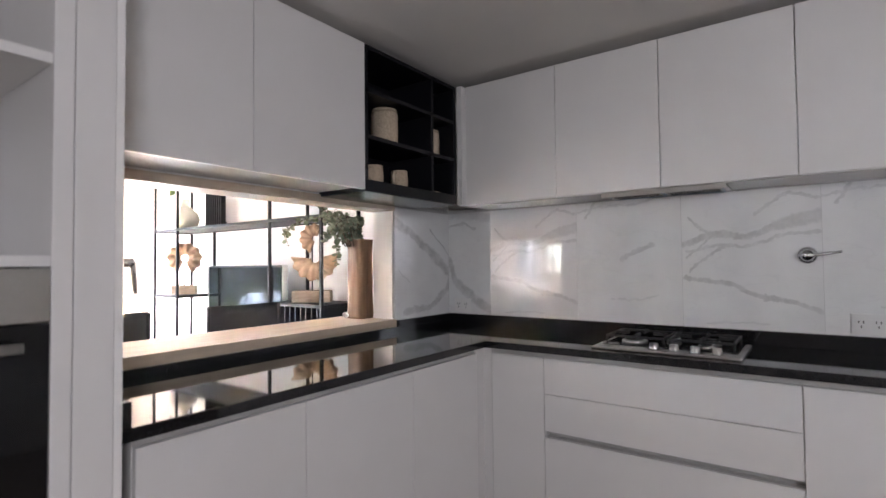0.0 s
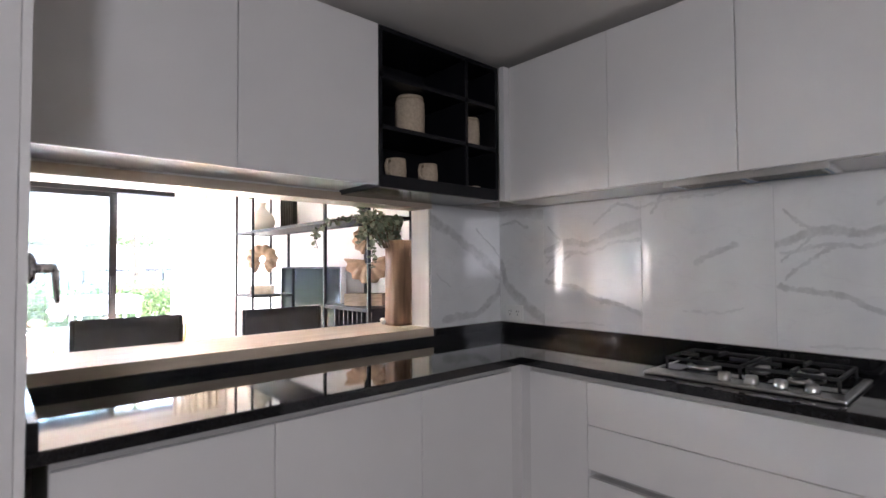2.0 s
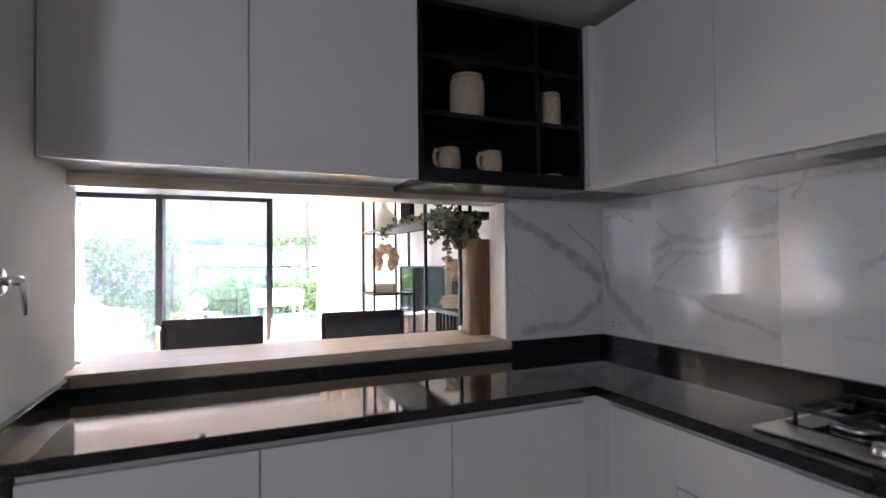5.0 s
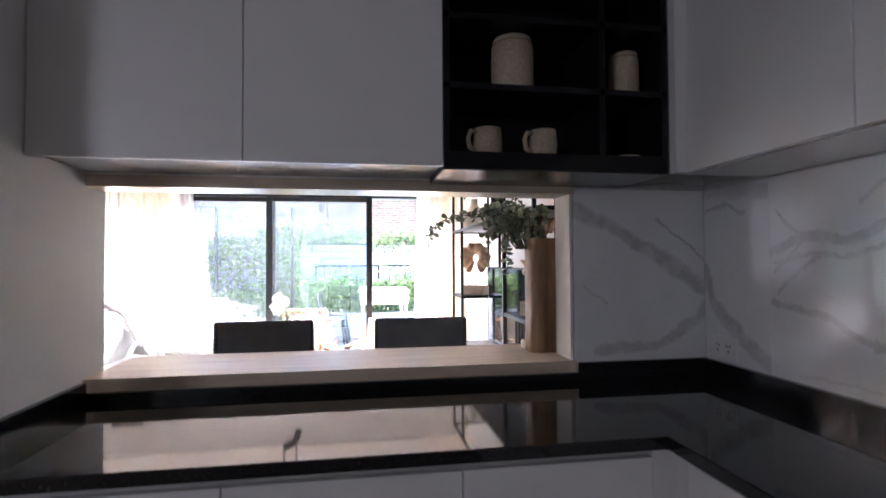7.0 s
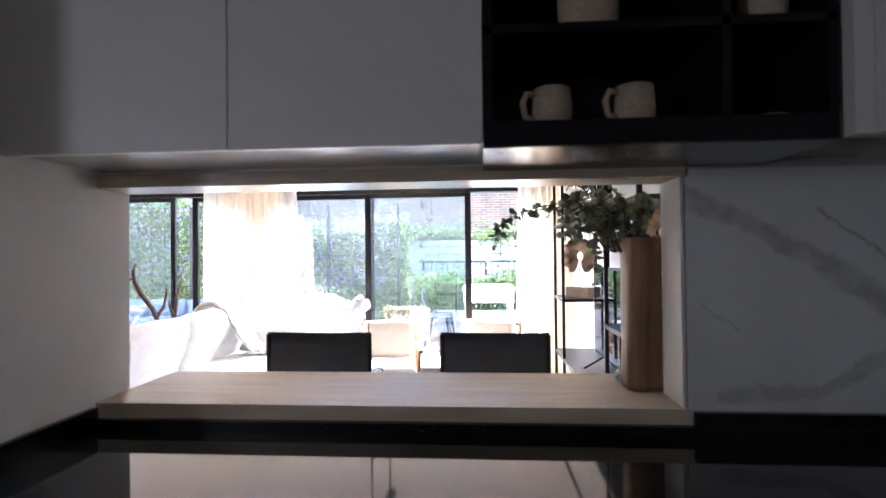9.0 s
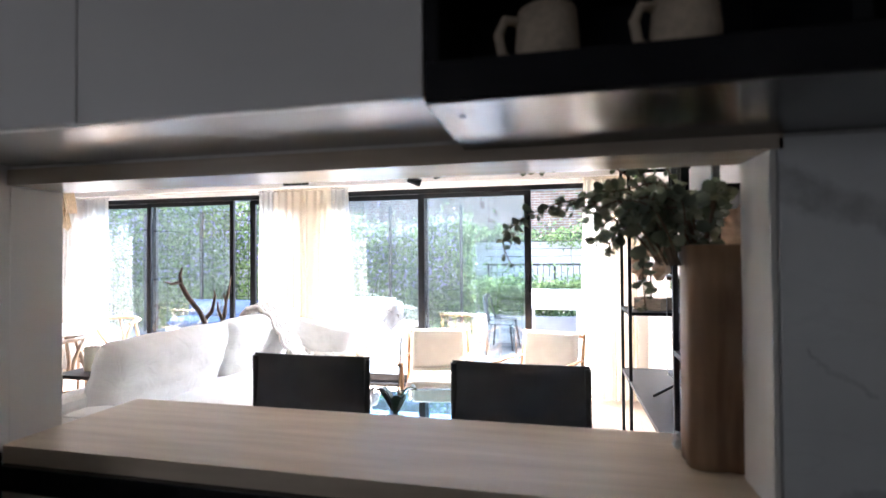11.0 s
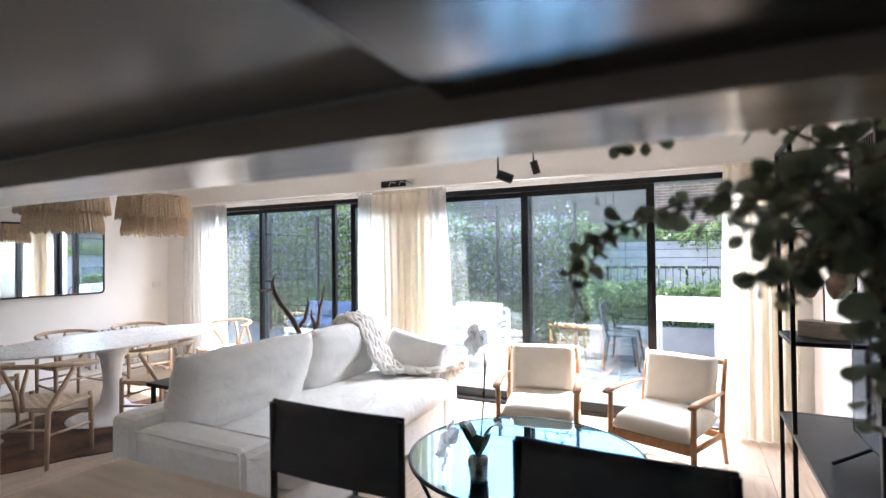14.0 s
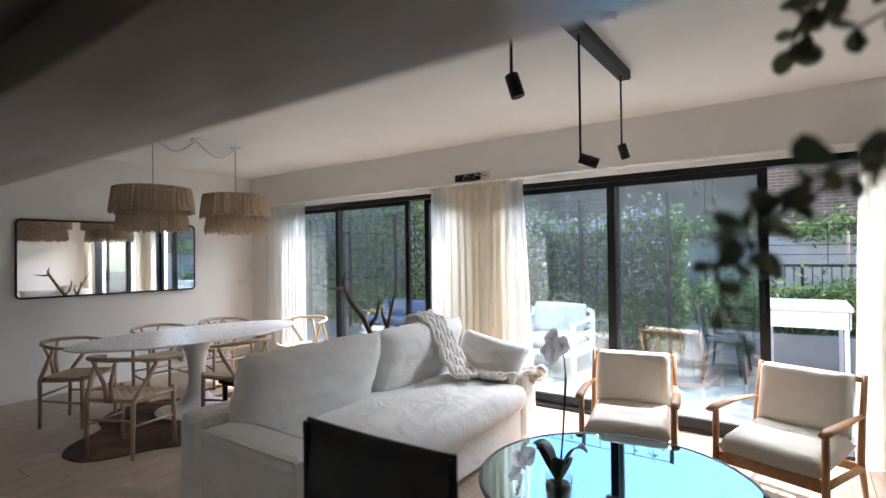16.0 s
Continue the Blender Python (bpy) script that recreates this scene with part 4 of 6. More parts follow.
TX, TY = -3.98, -2.64
t = thing("dining_table", "oval white pedestal dining table with a thin top", "table")
bm = bmesh.new()
lathe(bm, [(0.0, 0.712), (0.90, 0.716), (0.985, 0.728), (1.0, 0.738), (0.995, 0.743), (0.0, 0.743)], TX, TY, 0, 72, 0, 1.08, 0.58)
part("tabletop", bm, STONEWHT, t)
bm = bmesh.new()
lathe(bm, [(0.36, 0.002), (0.36, 0.012), (0.30, 0.03), (0.17, 0.075), (0.10, 0.16), (0.075, 0.28), (0.078, 0.42), (0.10, 0.56), (0.16, 0.66), (0.26, 0.712)], TX, TY, 0.012, 48)
part("pedestal", bm, STONEWHT, t)
c1 = wishbone()
c1.matrix_world = pose(-3.13, -2.07, 0.006, 0, 0, 206)
for m in (pose(-4.02, -1.98, 0.006, 0, 0, -80), pose(-3.18, -3.22, 0.006, 0, 0, 128), pose(-4.02, -3.42, 0.006, 0, 0, 92),
          pose(-4.72, -3.36, 0.006, 0, 0, 86), pose(-5.27, -2.62, 0.006, 0, 0, 6)):
    copy_thing(c1, m)

t = thing("rug", "dark brown cowhide rug under the dining table", "rug")
bm = bmesh.new()
n = 72
outer = []
for i in range(n):
    a = 2 * math.pi * i / n
    r = 1.0 + 0.16 * math.sin(4 * a + 0.6) + 0.10 * noise.noise((math.cos(a) * 3, math.sin(a) * 3, 7))
    outer.append((TX + 0.10 + 0.98 * r * math.cos(a), TY + 0.22 + 0.80 * r * math.sin(a)))
top = [bm.verts.new((x, y, 0.007)) for x, y in outer]
bot = [bm.verts.new((x * 1.0, y, 0.001)) for x, y in outer]
bm.faces.new(top)
bm.faces.new(bot[::-1])
for i in range(n):
    bm.faces.new((bot[i], bot[(i + 1) % n], top[(i + 1) % n], top[i]))
part("hide", bm, HIDE, t)


def pendant(x, y, seed):
    t = thing("pendant_lamp", "two-tier tan raffia fringe pendant lamp", "lamp", None, "pendants over the dining table")
    lpart("canopy", PLASTIC, [(0.0, -0.022), (0.05, -0.022), (0.055, 0.0), (0.0, 0.0)], (x, y, CEILZ), t, 24)
    tpart("cable", CABLE, [(x, y, CEILZ - 0.02), (x, y, 2.10)], 0.004, t, 6)
    rng = random.Random(seed)
    for r, z0, z1 in ((0.312, 2.125, 1.905), (0.268, 1.925, 1.738)):
        bm = bmesh.new()
        tube(bm, [(x + r * math.cos(a), y + r * math.sin(a), z0) for a in (2 * math.pi * k / 48 for k in range(49))], 0.012, 6)
        part("ring", bm, RAFFIA, t)
        bm = bmesh.new()
        n = 150
        for k in range(n):
            a = 2 * math.pi * (k + rng.uniform(-0.4, 0.4)) / n
            rr = r + rng.uniform(-0.012, 0.012)
            zl = z1 + rng.uniform(-0.022, 0.018)
            da = rng.uniform(-0.02, 0.02)
            pts = [(x + (rr + f * 0.03) * math.cos(a + da * f), y + (rr + f * 0.03) * math.sin(a + da * f), z0 + (zl - z0) * f) for f in (0.0, 0.35, 0.7, 1.0)]
            tube(bm, pts, [0.008, 0.009, 0.010, 0.006], 5)
        part("fringe", bm, RAFFIA, t)
    tpart("spoke", POWDER, [(x - 0.35, y, 2.115), (x + 0.35, y, 2.115)], 0.004, t, 6)
    tpart("spoke", POWDER, [(x, y - 0.35, 2.115), (x, y + 0.35, 2.115)], 0.004, t, 6)
    lpart("bulb_holder", PLASTIC, [(0.0, 2.02), (0.02, 2.02), (0.02, 2.11), (0.0, 2.11)], (x, y, 0), t, 16)
    return t


pendant(-3.64, -2.77, 4)
pendant(-4.47, -2.74, 9)
t = thing("ceiling_junction_box", "small white ceiling box feeding two lamp cables", "junction box")
bpart("cover", PLASTIC, (-4.04, -3.95, -2.70, -2.61, CEILZ - 0.022, CEILZ), t, 0.004)
for x1, y1 in ((-3.64, -2.77), (-4.47, -2.74)):
    tpart("cable", CABLE, [(-3.995 + (x1 + 3.995) * u, -2.655 + (y1 + 2.655) * u, CEILZ - 0.012 - 0.13 * math.sin(math.pi * u)) for u in (i / 12 for i in range(13))], 0.0035, t, 6)

t = thing("wall_mirror", "long frameless-looking mirror with rounded thin black frame", "mirror")
bm = bmesh.new()
MX0, MX1, MZ0, MZ1, R = -4.93, -3.07, 1.07, 1.90, 0.035


def rounded(x0, x1, z0, z1, r, n=6):
    out = []
    for cx, cz, a0 in ((x1 - r, z1 - r, 0), (x0 + r, z1 - r, 90), (x0 + r, z0 + r, 180), (x1 - r, z0 + r, 270)):
        out += [(cx + r * math.cos(radians(a0 + 90 * k / n)), cz + r * math.sin(radians(a0 + 90 * k / n))) for k in range(n + 1)]
    return out


f = [bm.verts.new((x, LY + 0.026, z)) for x, z in rounded(MX0 + 0.01, MX1 - 0.01, MZ0 + 0.01, MZ1 - 0.01, R)]
g = [bm.verts.new((v.co.x, LY + 0.014, v.co.z)) for v in f]
bm.faces.new(f)
bm.faces.new(g[::-1])
for i in range(len(f)):
    bm.faces.new((f[i], f[(i + 1) % len(f)], g[(i + 1) % len(f)], g[i]))
part("glass", bm, MIRROR, t)
loop = rounded(MX0, MX1, MZ0, MZ1, R + 0.01)
tpart("frame", POWDER, [(x, LY + 0.024, z) for x, z in loop + loop[:1]], 0.011, t, 8)
t.matrix_world = pose((MX0 + MX1) / 2, LY + 0.033, 0, 0, 0, -2.0) @ pose(-(MX0 + MX1) / 2, -LY, 0)

t = thing("radiator", "white column radiator on the dining wall", "radiator")
for k in range(9):
    x = -5.42 + 0.075 * k
    bpart("column", WHITEMET, (x, x + 0.062, LY + 0.03, LY + 0.11, 0.12, 0.60), t, 0.02)
tpart("header_pipe", WHITEMET, [(-5.45, LY + 0.07, 0.55), (-4.72, LY + 0.07, 0.55)], 0.016, t)
tpart("header_pipe", WHITEMET, [(-5.45, LY + 0.07, 0.17), (-4.72, LY + 0.07, 0.17)], 0.016, t)


def wall_plate(kind, label, m, holes):
    t = thing(kind, label, "socket" if holes else "switch", m, "wall plates")
    bpart("plate", PLASTIC, (-0.058, 0.058, 0.0, 0.009, -0.04, 0.04), t, 0.003)
    for x in ((-0.026, 0.026) if holes else (0.0,)):
        s = bpart("outlet" if holes else "rocker", PLASTIC, (x - 0.02, x + 0.02, 0.009, 0.0125, -0.028, 0.028), t, 0.001)
        if holes:
            for dx, dz in ((-0.007, 0.008), (0.007, 0.008), (0, -0.010)):
                bpart("slot", POWDER, (x + dx - 0.0016, x + dx + 0.0016, 0.0122, 0.0130, dz - 0.005, dz + 0.005), s)
    return t


wall_plate("wall_socket", "white double socket on the marble splashback", pose(-1.343, RY - 0.0125, 1.053, 0, 0, 180), 1)
wall_plate("wall_socket", "white double socket on the marble splashback", pose(0.54, RY - 0.0125, 1.05, 0, 0, 180), 1)
wall_plate("wall_socket", "white double socket low on the dining wall", pose(-3.95, LY + 0.0005, 0.29), 1)
wall_plate("light_switch", "white light switch on the dining wall", pose(-5.69, LY + 0.0005, 1.13), 0)

# ---- console behind the sofa ----
t = thing("console_table", "slim black console table behind the sofa", "table")
bpart("tabletop", POWDER, (-4.75, -3.18, -0.93, -0.63, 0.655, 0.68), t, 0.004)
for x in (-4.72, -3.21):
    for y in (-0.90, -0.66):
        bpart("leg", POWDER, (x - 0.012, x + 0.012, y - 0.012, y + 0.012, 0, 0.655), t, 0.002)
t = thing("antlers", "pair of dark brown antlers on the console", "ornament", pose(-4.42, -0.79, 0.68))
bm = bmesh.new()
tube(bm, [(0.06, 0, 0.012), (0.02, 0, 0.05), (-0.02, 0.02, 0.15), (0.06, 0.02, 0.28), (0.16, -0.02, 0.42), (0.22, -0.03, 0.52), (0.25, -0.02, 0.60), (0.22, -0.02, 0.67)], [0.026, 0.025, 0.023, 0.021, 0.020, 0.018, 0.013, 0.004], 10)
part("beam", bm, ANTLER, t)
tpart("tine", ANTLER, [(0.235, -0.03, 0.545), (0.33, -0.03, 0.535), (0.43, -0.02, 0.56)], [0.015, 0.011, 0.003], t)
tpart("tine", ANTLER, [(0.0, 0.02, 0.20), (-0.07, 0.04, 0.27), (-0.10, 0.05, 0.40), (-0.09, 0.05, 0.46)], [0.020, 0.016, 0.011, 0.003], t)
bm = bmesh.new()
tube(bm, [(-0.10, 0.06, 0.013), (-0.14, 0.06, 0.10), (-0.20, 0.07, 0.22), (-0.24, 0.06, 0.34), (-0.22, 0.05, 0.42)], [0.025, 0.023, 0.020, 0.014, 0.004], 10)
part("beam", bm, ANTLER, t)
tpart("tine", ANTLER, [(-0.18, 0.065, 0.18), (-0.14, 0.05, 0.28), (-0.15, 0.04, 0.36)], [0.017, 0.012, 0.003], t)
tpart("tine", ANTLER, [(-0.235, 0.06, 0.32), (-0.30, 0.05, 0.46), (-0.36, 0.03, 0.58)], [0.014, 0.010, 0.003], t)
t = thing("candle", "beige pillar candle on the console", "candle")
lpart("wax", CERAM, [(0.0, 0.0), (0.045, 0.0), (0.046, 0.004), (0.045, 0.15), (0.040, 0.155), (0.0, 0.15)], (-3.35, -0.80, 0.68), t, 24)
tpart("wick", POWDER, [(-3.35, -0.80, 0.83), (-3.348, -0.80, 0.842)], 0.0015, t, 5)

# ---- shelf wall with television ----
t = thing("shelving_unit", "tall black steel open shelving unit along the white wall", "shelf")
SF, SB = 2.70, 3.03
for x in (-4.38, -3.985, -2.70, -2.16):
    for y in (SF, SB):
        bpart("post", POWDER, (x - 0.010, x + 0.010, y - 0.010, y + 0.010, 0, 2.03 if x < -2.5 else 2.03), t, 0.002)
for x0, x1, z in ((-4.38, -2.16, 1.615), (-4.38, -3.985, 1.045), (-2.70, -2.16, 1.035), (-4.38, -2.16, 0.605), (-4.38, -2.16, 0.12), (-4.38, -2.16, 2.02)):
    if z < 2.0:
        bpart("shelf_board", POWDER, (x0 + 0.008, x1 - 0.008, SF + 0.008, SB - 0.008, z, z + 0.010), t, 0.001)
    for y in (SF, SB):
        bpart("rail", POWDER, (x0 + 0.010, x1 - 0.010, y - 0.009, y + 0.009, z - 0.009, z + 0.012), t, 0.001)
    for x in {x0, x1}:
        bpart("rail", POWDER, (x - 0.009, x + 0.009, SF + 0.010, SB - 0.010, z - 0.009, z + 0.012), t, 0.001)

t = thing("television", "flat television with a reflective dark screen", "television")
bpart("body", POWDER, (-3.83, -2.815, 2.895, 2.935, 0.70, 1.305), t, 0.006)
bpart("screen", SCREEN, (-3.815, -2.83, 2.889, 2.8945, 0.722, 1.292), t)
bpart("bezel", STEEL, (-3.834, -3.8302, 2.888, 2.937, 0.70, 1.305), t)
bpart("bezel", STEEL, (-2.8148, -2.811, 2.888, 2.937, 0.70, 1.305), t)
for x in (-3.62, -3.02):
    bm = bmesh.new()
    tube(bm, [(x, 2.77, 0.622), (x, 2.91, 0.705), (x, 2.99, 0.622)], 0.008, 6)
    part("stand_foot", bm, POWDER, t)


def shell(bm, cx, cz, y, r0, r1, a0, a1, ribs, thick=0.055):
    """A fluted fan cut from wood, swept from a0 to a1."""
    n = ribs * 6
    grid = []
    for i in range(n + 1):
        a = radians(a0 + (a1 - a0) * i / n)
        fl = math.cos(2 * math.pi * i / 6)
        row = []
        for j in range(7):
            f = j / 6
            r = r0 + (r1 * (1 + 0.05 * fl) - r0) * f
            bulge = thick * math.sin(math.pi * min(1, f * 0.62 + 0.12)) * (1 + 0.25 * fl * f)
            row.append((cx + r * math.cos(a), cz + r * math.sin(a), bulge))
        grid.append(row)
    fr = [[bm.verts.new((x, y - b, z)) for x, z, b in row] for row in grid]
    bk = [[bm.verts.new((x, y + 0.45 * b, z)) for x, z, b in row] for row in grid]
    for i in range(n):
        for j in range(6):
            bm.faces.new((fr[i][j], fr[i + 1][j], fr[i + 1][j + 1], fr[i][j + 1])).smooth = True
            bm.faces.new((bk[i][j], bk[i][j + 1], bk[i + 1][j + 1], bk[i + 1][j])).smooth = True
        bm.faces.new((fr[i][0], bk[i][0], bk[i + 1][0], fr[i + 1][0]))
        bm.faces.new((fr[i][6], fr[i + 1][6], bk[i + 1][6], bk[i][6]))
    for i in (0, n):
        for j in range(6):
            bm.faces.new((fr[i][j], fr[i][j + 1], bk[i][j + 1], bk[i][j]))


t = thing("shell_sculpture", "carved fluted wooden ring on a weathered wood block", "sculpture", pose(-4.175, 2.86, 1.057, 0, 0, 48), "carved sculptures")
bpart("block", BLOCKW, (-0.10, 0.10, -0.05, 0.05, 0, 0.08), t, 0.004)
tpart("rod", POWDER, [(0, 0, 0.08), (0, 0, 0.25)], 0.004, t)
bm = bmesh.new()
shell(bm, 0, 0.32, 0.01, 0.035, 0.135, -62, 242, 9)
part("carving", bm, SHELLW, t)
t = thing("shell_sculpture", "two carved fluted wooden fans on a weathered wood block", "sculpture", pose(-2.44, 2.86, 1.047, 0, 0, 40), "carved sculptures")
bpart("block", BLOCKW, (-0.13, 0.13, -0.06, 0.06, 0, 0.08), t, 0.004)
tpart("rod", POWDER, [(0, 0, 0.08), (0, 0, 0.46)], 0.004, t)
bm = bmesh.new()
shell(bm, 0.02, 0.30, 0.01, 0.03, 0.15, 175, 372, 7)
part("carving", bm, SHELLW, t)
bm = bmesh.new()
shell(bm, 0.02, 0.44, 0.01, 0.02, 0.10, 60, 250, 6, 0.045)
part("carving", bm, SHELLW, t)

t = thing("gourd_vase", "cream matt ceramic gourd vase with a green leaf", "vase")
lpart("body", CERAM, [(0.0, 0), (0.06, 0), (0.105, 0.04), (0.12, 0.09), (0.105, 0.145), (0.06, 0.185), (0.036, 0.215), (0.032, 0.25), (0.040, 0.27), (0.034, 0.268), (0.028, 0.24), (0.0, 0.2)], (-4.13, 2.84, 1.627), t, 32)
tpart("stem", LUSH, [(-4.13, 2.84, 1.84), (-4.15, 2.83, 1.93), (-4.22, 2.81, 1.96)], 0.004, t)
bm = bmesh.new()
for k in range(9):
    a = radians(-60 + 15 * k)
    base = Vector((-4.22, 2.80, 1.955))
    tip = base + Vector((-0.10 * math.cos(a), -0.02, 0.07 * math.sin(a)))
    side = Vector((0, 0.012, 0.012))
    bm.faces.new([bm.verts.new(p) for p in (base, (base + tip) / 2 + side, tip, (base + tip) / 2 - side)])
part("leaf", bm, LUSH, t)
t = thing("slatted_panel", "black slatted wooden panel standing on the shelf", "ornament")
for k in range(8):
    x = -4.02 + 0.034 * k
    bpart("slat", BLACKM, (x, x + 0.014, 2.965, 3.01, 1.627, 1.99), t, 0.001)
bpart("backing_rail", BLACKM, (-4.02, -3.765, 3.0105, 3.018, 1.66, 1.69), t)
bpart("backing_rail", BLACKM, (-4.02, -3.765, 3.0105, 3.018, 1.93, 1.96), t)
t = thing("wine_rack", "black slatted rack under the shelf", "rack")
for k in range(9):
    x = -2.66 + 0.056 * k
    bpart("slat", POWDER, (x, x + 0.012, 2.75, 2.98, 0.617, 1.024), t, 0.001)

# ---- track light, wall box, detector ----
t = thing("track_light", "black ceiling track with three hanging cylinder spots", "lamp")
bpart("track", POWDER, (-4.68, -2.55, 1.235, 1.305, CEILZ - 0.06, CEILZ), t, 0.002)
for x, z, tilt in ((-3.09, 2.165, 14), (-3.84, 1.955, 62), (-4.58, 2.15, 14)):
    rod = tpart("rod", POWDER, [(x, 1.27, CEILZ - 0.06), (x, 1.27, z)], 0.006, t, 10)
    bm = bmesh.new()
    lathe(bm, [(0.0, -0.085), (0.022, -0.085), (0.024, -0.09), (0.0275, -0.088), (0.0275, 0.0), (0.024, 0.004), (0.0, 0.004)], 0, 0, 0, 24)
    bmesh.ops.transform(bm, matrix=pose(x, 1.27, z, tilt, tilt * 0.6, 0), verts=bm.verts)
    part("spot", bm, POWDER, rod)
t = thing("wall_junction_box", "open electrical box with loose wires above the curtain", "junction box")
bpart("back_box", PLASTIC, (GX + 0.001, GX + 0.010, -0.85, -0.42, 2.245, 2.335), t, 0.002)
# flat black sheet stands for the shade inside the open box
bpart("recess", BLACKM, (GX + 0.0102, GX + 0.013, -0.84, -0.52, 2.255, 2.325), t)
for k in range(5):
    rng = random.Random(k)
    y = -0.80 + 0.065 * k
    tpart("wire", PLASTIC if k % 2 else POWDER, [(GX + 0.016, y, 2.265 + 0.03 * rng.random()), (GX + 0.03, y + 0.03, 2.31), (GX + 0.02, y + 0.09, 2.28 + 0.02 * rng.random())], 0.004, t, 6)
t = thing("ceiling_sensor", "small round white ceiling sensor", "sensor")
lpart("body", PLASTIC, [(0.0, -0.03), (0.03, -0.03), (0.042, -0.018), (0.045, 0.0), (0.0, 0.0)], (-3.85, 1.42, CEILZ), t, 24)

# ---- orchid ----
ox, oy = -3.36, 1.325
t = thing("orchid", "white orchid in a clear glass pot", "plant")
bm = bmesh.new()
lathe(bm, [(0.0, 0.0), (0.045, 0.0), (0.048, 0.003), (0.060, 0.13), (0.057, 0.13), (0.045, 0.008), (0.0, 0.008)], ox, oy, 0.399, 32)
part("pot", bm, CLEAR, t, "clear glass pot")
lpart("soil", BARK, [(0.0, 0.01), (0.043, 0.01), (0.053, 0.10), (0.03, 0.108), (0.0, 0.11)], (ox, oy, 0.399), t, 20, wob=0.12)
tpart("stem", STEM, [(ox, oy, 0.50), (ox - 0.01, oy + 0.02, 0.70), (ox - 0.03, oy + 0.03, 0.94), (ox - 0.04, oy + 0.01, 1.08), (ox - 0.02, oy - 0.05, 1.11)], [0.004, 0.0035, 0.003, 0.0025, 0.002], t)
tpart("stem", STEM, [(ox, oy, 0.50), (ox + 0.03, oy - 0.06, 0.66), (ox + 0.05, oy - 0.13, 0.66), (ox + 0.06, oy - 0.16, 0.58)], [0.004, 0.003, 0.0025, 0.002], t)
tpart("support_stick", STEM, [(ox + 0.012, oy + 0.014, 0.50), (ox - 0.012, oy + 0.034, 0.98)], 0.003, t)
for k, (a, ln, lift) in enumerate(((85, 0.13, 0.17), (40, 0.11, 0.13), (255, 0.13, 0.14), (300, 0.09, 0.15))):
    bm = bmesh.new()
    d = Vector((math.cos(radians(a)), math.sin(radians(a)), 0))
    s = Vector((-d.y, d.x, 0))
    rows = []
    for i in range(9):
        u = i / 8
        c = Vector((ox, oy, 0.505)) + d * ln * u + Vector((0, 0, lift * math.sin(u * 2.0)))
        w = 0.042 * math.sin(math.pi * min(1, u * 0.9 + 0.08)) + 0.003
        rows.append([bm.verts.new(c + s * w * q + Vector((0, 0, 0.010 * abs(q) + hh))) for q, hh in ((-1, 0), (0, 0), (1, 0), (1, -0.003), (0, -0.003), (-1, -0.003))])
    for p, q in zip(rows, rows[1:]):
        for j in range(6):
            bm.faces.new((p[j], p[(j + 1) % 6], q[(j + 1) % 6], q[j])).smooth = True
    bm.faces.new(rows[0])
    bm.faces.new(rows[-1][::-1])
    part("leaf", bm, DKLEAF, t)
rng = random.Random(12)
for cx, cy, cz in ((ox - 0.03, oy - 0.03, 1.10), (ox - 0.02, oy - 0.055, 1.065), (ox - 0.05, oy + 0.0, 1.07), (ox - 0.03, oy - 0.035, 1.03),
                   (ox + 0.05, oy - 0.13, 0.64), (ox + 0.06, oy - 0.15, 0.585), (ox + 0.055, oy - 0.17, 0.53), (ox + 0.06, oy - 0.15, 0.48), (ox + 0.04, oy - 0.12, 0.60)):
    bm = bmesh.new()
    m = pose(cx, cy, cz, rng.uniform(50, 100), rng.uniform(-20, 20), rng.uniform(20, 80))
    for k in range(5):
        a = radians(90 + 72 * k)
        w = 0.034 if k in (1, 4) else 0.023
        c = Vector((0.022 * math.cos(a), 0.022 * math.sin(a), 0))
        ring = []
        for q in range(10):
            b = 2 * math.pi * q / 10
            p = c + Vector((math.cos(a), math.sin(a), 0)) * 0.028 * math.cos(b) + Vector((-math.sin(a), math.cos(a), 0)) * w * math.sin(b)
            p.z = 0.006 * math.sin(b * 2) + 0.3 * p.length * 0.25
            ring.append(bm.verts.new(m @ p))
        bm.faces.new(ring)
    part("blossom", bm, ORCHID, t)

# ---- things in the kitchen ----
t = thing("gas_hob", "stainless steel gas hob with black iron grates and four knobs", "hob")
HX0, HX1, HY0, HY1 = -0.395, 0.155, 2.635, 3.01
bpart("plate", STEEL, (HX0, HX1, HY0, HY1, CT + 0.0005, CT + 0.010), t, 0.004)
bpart("recess_tray", BLKGLASS, (HX0 + 0.02, HX1 - 0.02, HY0 + 0.085, HY1 - 0.02, CT + 0.0102, CT + 0.0125), t)
for cx, cy, r in ((-0.26, 2.80, 0.052), (0.02, 2.90, 0.038), (0.02, 2.77, 0.030), (-0.13, 2.93, 0.030)):
    b = lpart("burner", STEEL, [(0.0, 0.0), (r, 0.0), (r, 0.012), (r * 0.8, 0.016), (0.0, 0.016)], (cx, cy, CT + 0.0125), t, 24)
    lpart("burner_cap", IRON, [(0.0, 0.0162), (r * 0.72, 0.0162), (r * 0.72, 0.022), (r * 0.5, 0.025), (0.0, 0.025)], (cx, cy, CT + 0.0125), b, 24)
